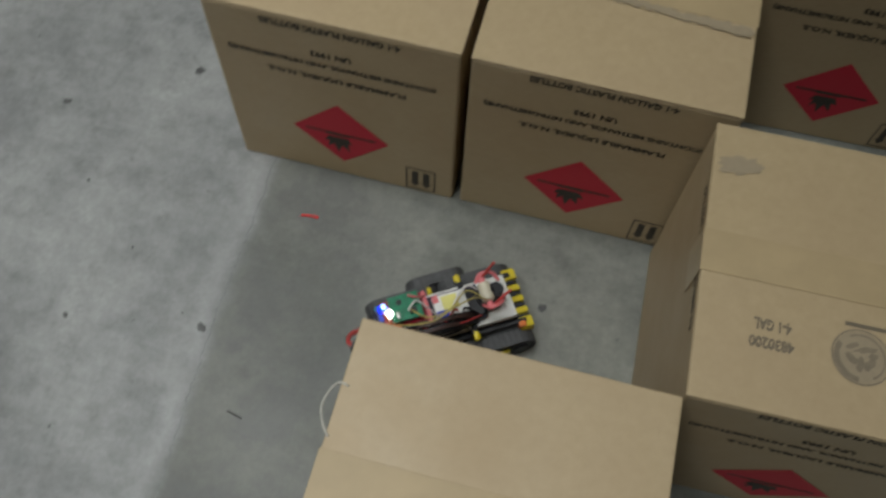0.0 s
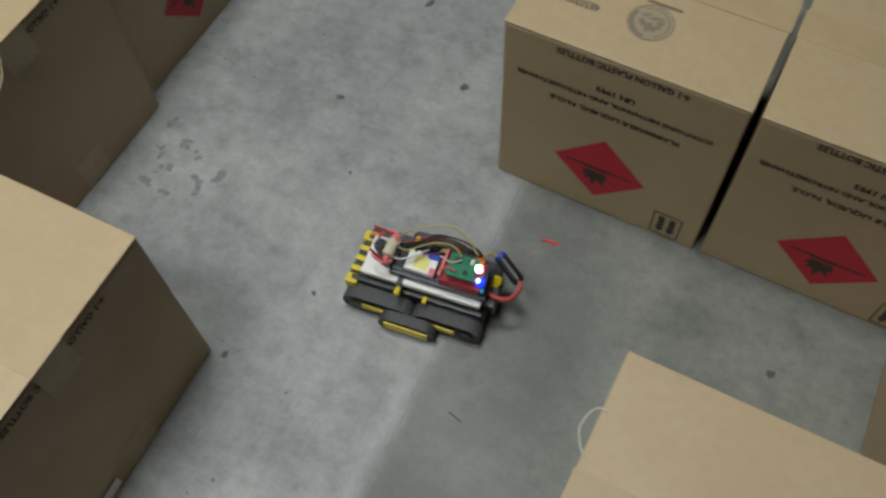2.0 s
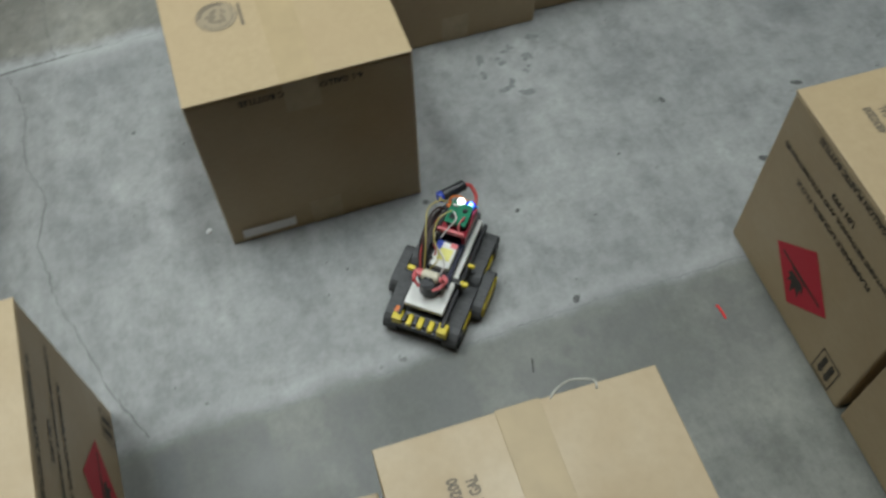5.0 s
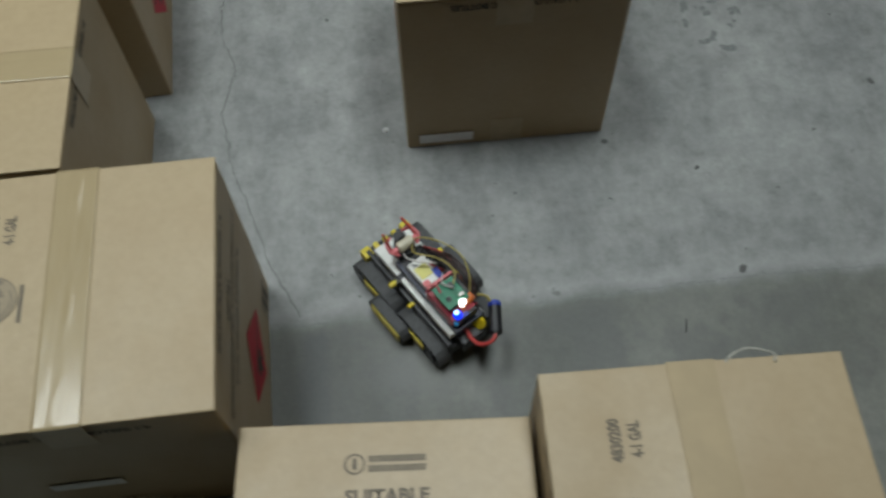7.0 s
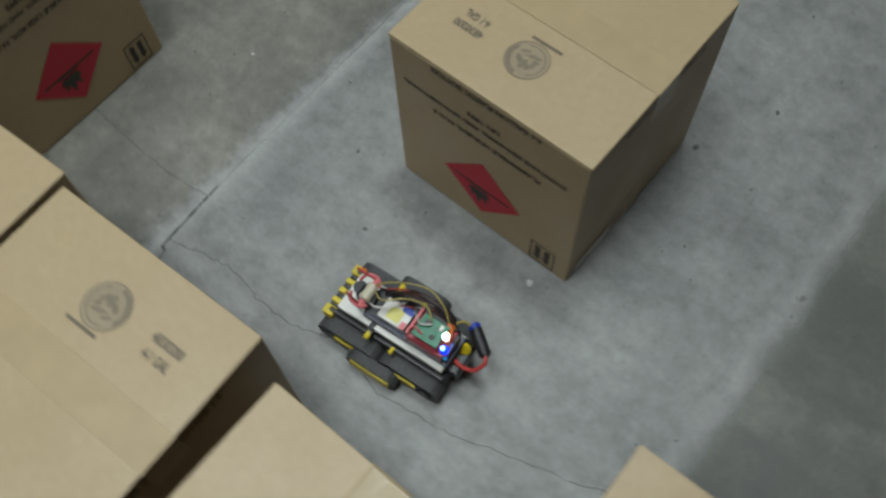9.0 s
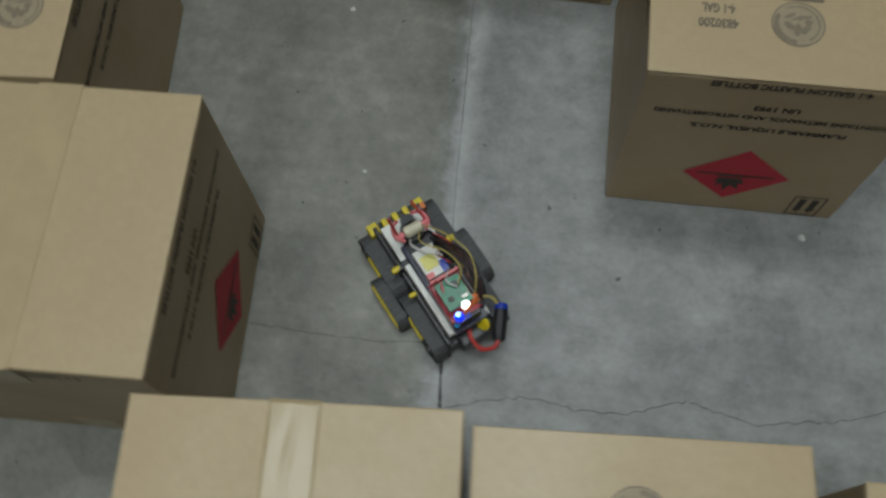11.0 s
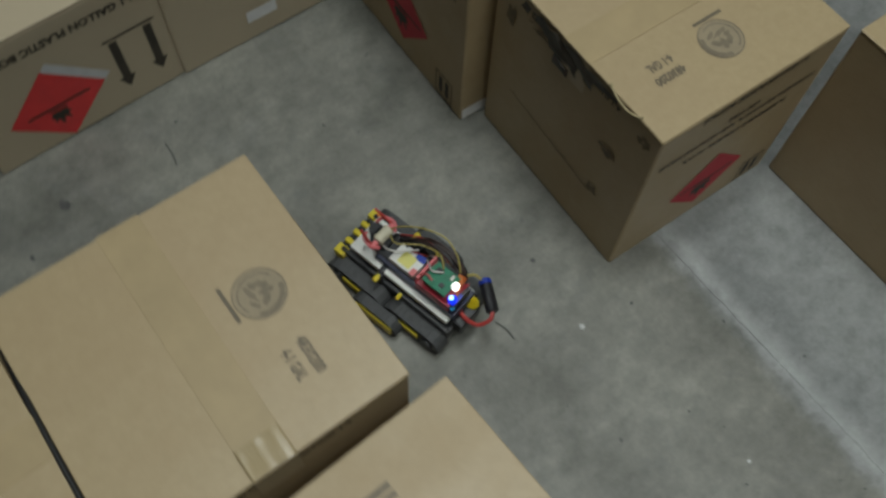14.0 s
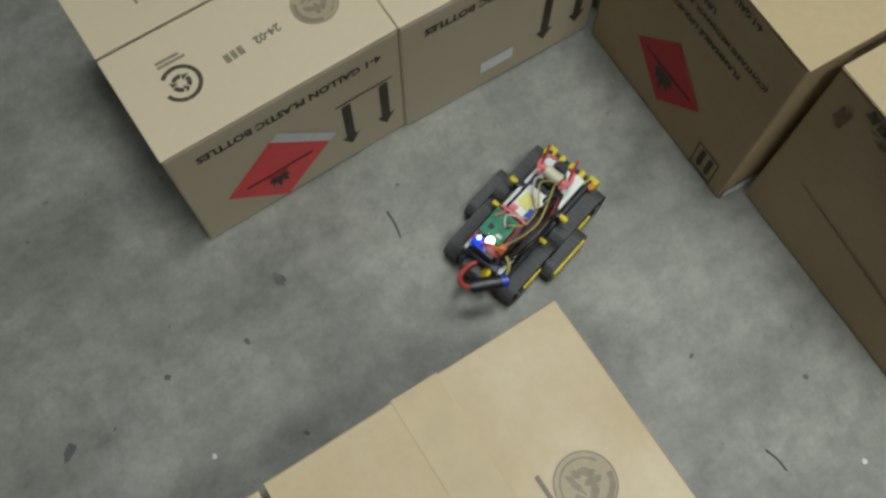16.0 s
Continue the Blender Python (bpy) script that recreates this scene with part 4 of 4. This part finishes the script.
    for k, (x, y, sx, sy, sz) in enumerate(((0.022, 0.004, 0.009, 0.007, 0.002), (0.036, -0.010, 0.006, 0.006, 0.002), (0.041, 0.006, 0.004, 0.008, 0.003), (0.018, -0.012, 0.004, 0.004, 0.002))):
        part("chip", block(sx, sy, sz, pose(x, y, 0.1183), 0.0004, 1), (BLACK, BLACK, STEEL, BLACK)[k], green)
    part("header", block(0.032, 0.003, 0.007, pose(0.030, 0.011, 0.1095), 0.0006), BLACK, green)
    part("spacer", block(0.032, 0.026, 0.010, pose(0.030, -0.003, 0.1040), 0.001), BLACK, green)
    part("white_led", ball(0.0054, (0.051, 0.001, 0.1175)), LIT_WHITE, robot, "bright white lamp", smooth=True)
    part("blue_led", ball(0.0058, (0.056, -0.012, 0.107)), LIT_BLUE, robot, "bright blue lamp", smooth=True)
    part("blue_led_core", ball(0.0030, (0.0545, -0.0125, 0.1115)), LIT_CORE, robot, "white-hot core of the blue lamp", smooth=True)
    part("cyan_led", ball(0.0030, (0.0615, -0.018, 0.098)), LIT_CYAN, robot, "small dim cyan lamp", smooth=True)
    part("led_board", block(0.010, 0.034, 0.014, pose(0.058, -0.002, 0.088), 0.001), BLACK, robot)
    part("lamp_strip", block(0.006, 0.020, 0.003, pose(0.060, -0.008, 0.101), 0.0006), BLUE, robot)
    # rear sensor turret with its red plugs
    turret = part("sensor_turret", rod(0.0150, 0.026, pose(-0.075, 0.001, 0.083), 20, 0.002), BLACK, robot)
    part("sensor_barrel", rod(0.0080, 0.024, pose(-0.072, 0.001, 0.101, 90, 0, 0), 18, 0.0015), BARREL, turret, "pale cream barrel")
    part("barrel_ring", rod(0.0092, 0.005, pose(-0.077, 0.001, 0.099, 0, 70, 0), 18, 0.001), BLACK, turret)
    for y in (-0.017, 0.019):
        part("plug", rod(0.0045, 0.010, pose(-0.072, y, 0.100, 90, 0, 0), 12, 0.001), PINK_WIRE, turret, "red plug")
    wire(robot, [(-0.072, -0.019, 0.100), (-0.080, -0.021, 0.114), (-0.088, -0.022, 0.130)], 0.0018, RED_WIRE, "stiff red lead")
    wire(robot, [(-0.074, 0.021, 0.100), (-0.084, 0.018, 0.112), (-0.098, 0.015, 0.122)], 0.0018, RED_WIRE, "stiff red lead")
    wire(robot, [(-0.070, 0.012, 0.104), (-0.050, 0.016, 0.132), (-0.022, 0.026, 0.146), (0.006, 0.034, 0.144), (0.030, 0.028, 0.134), (0.044, 0.018, 0.119)], 0.0010, YELLOW_WIRE, "yellow wire")
    wire(robot, [(-0.064, 0.006, 0.104), (-0.046, -0.002, 0.116), (-0.020, 0.016, 0.118), (0.008, 0.020, 0.122), (0.026, 0.006, 0.128)], 0.0010, YELLOW_WIRE, "yellow wire")
    wire(robot, [(-0.064, -0.008, 0.095), (-0.052, -0.012, 0.106), (-0.038, -0.004, 0.106), (-0.022, 0.014, 0.104)], 0.0013, WHITE_WIRE)
    wire(robot, [(-0.006, 0.012, 0.098), (0.004, 0.004, 0.112), (0.016, -0.004, 0.124), (0.028, 0.004, 0.122)], 0.0012, WHITE_WIRE)
    wire(robot, [(-0.060, 0.022, 0.086), (-0.030, 0.031, 0.102), (0.002, 0.030, 0.104), (0.020, 0.024, 0.108)], 0.0010, RED_WIRE)
    wire(robot, [(-0.066, 0.020, 0.082), (-0.020, 0.035, 0.088), (0.030, 0.032, 0.094), (0.052, 0.024, 0.100)], 0.0018, BLACK)
    wire(robot, [(0.000, -0.016, 0.106), (0.010, -0.010, 0.118), (0.024, -0.014, 0.123)], 0.0012, PINK_WIRE)
    wire(robot, [(0.046, 0.020, 0.106), (0.052, 0.016, 0.120), (0.056, 0.004, 0.122), (0.058, -0.006, 0.112)], 0.0016, ORANGE)
    part("cable_wrap", block(0.112, 0.011, 0.016, pose(-0.002, 0.0215, 0.068), 0.004), BLACK, robot, "dark cable wrap")
    # added black block stands in for the shaded clutter between turret and pack
    part("turret_base", block(0.022, 0.040, 0.013, pose(-0.058, 0.003, 0.070), 0.003), BLACK, robot)
    part("terminal_block", block(0.012, 0.010, 0.008, pose(0.047, 0.016, 0.1025), 0.0015), ORANGE, robot, "orange terminal block")
    part("bumper_lug", block(0.010, 0.009, 0.010, pose(-0.112, 0.036, 0.046), 0.002), ORANGE, robot, "orange plastic lug")
    for side_sign in (-1, 1):
        wire(robot, [(-0.064, side_sign * 0.015, 0.098), (-0.072, side_sign * 0.023, 0.104), (-0.086, side_sign * 0.020, 0.106), (-0.092, side_sign * 0.010, 0.100)], 0.0024, PINK_WIRE, "pink lead looped round the turret")
    part("turret_cap", rod(0.0095, 0.008, pose(-0.085, 0.001, 0.101), 18, 0.002), BLACK, turret)
    for k in range(7):
        y, top = 0.020 + 0.0028 * k, 0.104 + 0.003 * (k % 3)
        wire(robot, [(-0.058 + 0.003 * k, y - 0.004, 0.082), (-0.034 + 0.003 * k, y, top), (0.000 + 0.003 * k, y + 0.001, top + 0.004), (0.030 + 0.002 * k, y - 0.003, top - 0.006), (0.050, 0.018 + 0.001 * k, 0.088)], 0.0013, DARK_WIRE if k % 3 else BLACK)
    rnd = random.Random(8)
    for k in range(9):
        x, y = -0.058 + 0.011 * k, 0.020 + rnd.uniform(-0.004, 0.010)
        wire(robot, [(x, y, 0.083), (x + rnd.uniform(0.004, 0.016), y + rnd.uniform(-0.008, 0.008), 0.094 + rnd.uniform(0, 0.010)), (x + rnd.uniform(0.018, 0.034), y + rnd.uniform(-0.012, 0.006), 0.086)], rnd.uniform(0.0009, 0.0015), (BLACK, BLACK, RED_WIRE, BLACK, WHITE_WIRE, BLACK, YELLOW_WIRE, BLACK, BLACK)[k])
    # battery held on a loop of wire ahead of the deck
    cell = part("front_cell", rod(0.0085, 0.040, pose(0.086, 0.027, 0.088, 90, 0, 52), 18, 0.002), BLACK, robot, "black cell with blue end")
    part("cell_end", rod(0.0086, 0.009, pose(0.0685, 0.0405, 0.088, 90, 0, 52), 18, 0.002), BLUE, cell, "blue end cap")
    wire(robot, [(0.101, 0.015, 0.088), (0.105, 0.006, 0.085), (0.096, -0.006, 0.074), (0.078, -0.008, 0.068), (0.066, -0.004, 0.066)], 0.0030, RED_WIRE, "red wire loop")
    wire(robot, [(0.066, 0.038, 0.091), (0.056, 0.036, 0.100), (0.050, 0.026, 0.108)], 0.0018, YELLOW_WIRE)
    part("gear", rod(0.009, 0.005, pose(0.070, 0.014, 0.070, 60, 0, 20), 14, 0.001), YELLOW, robot, "yellow plastic gear")
    part("front_block", block(0.020, 0.040, 0.026, pose(0.070, 0.0, 0.036), 0.003), BLACK, robot)
    return robot


def ball(radius, centre):
    bm = bmesh.new()
    bmesh.ops.create_uvsphere(bm, u_segments=14, v_segments=8, radius=radius)
    bmesh.ops.translate(bm, vec=centre, verts=bm.verts)
    return bm


robot = build_robot()


# ---- what moves ----
def motions():
    walk(robot, [(t, pose(x, y, 0, 0, 0, turn)) for t, x, y, turn in ROBOT_WAY])


motions()
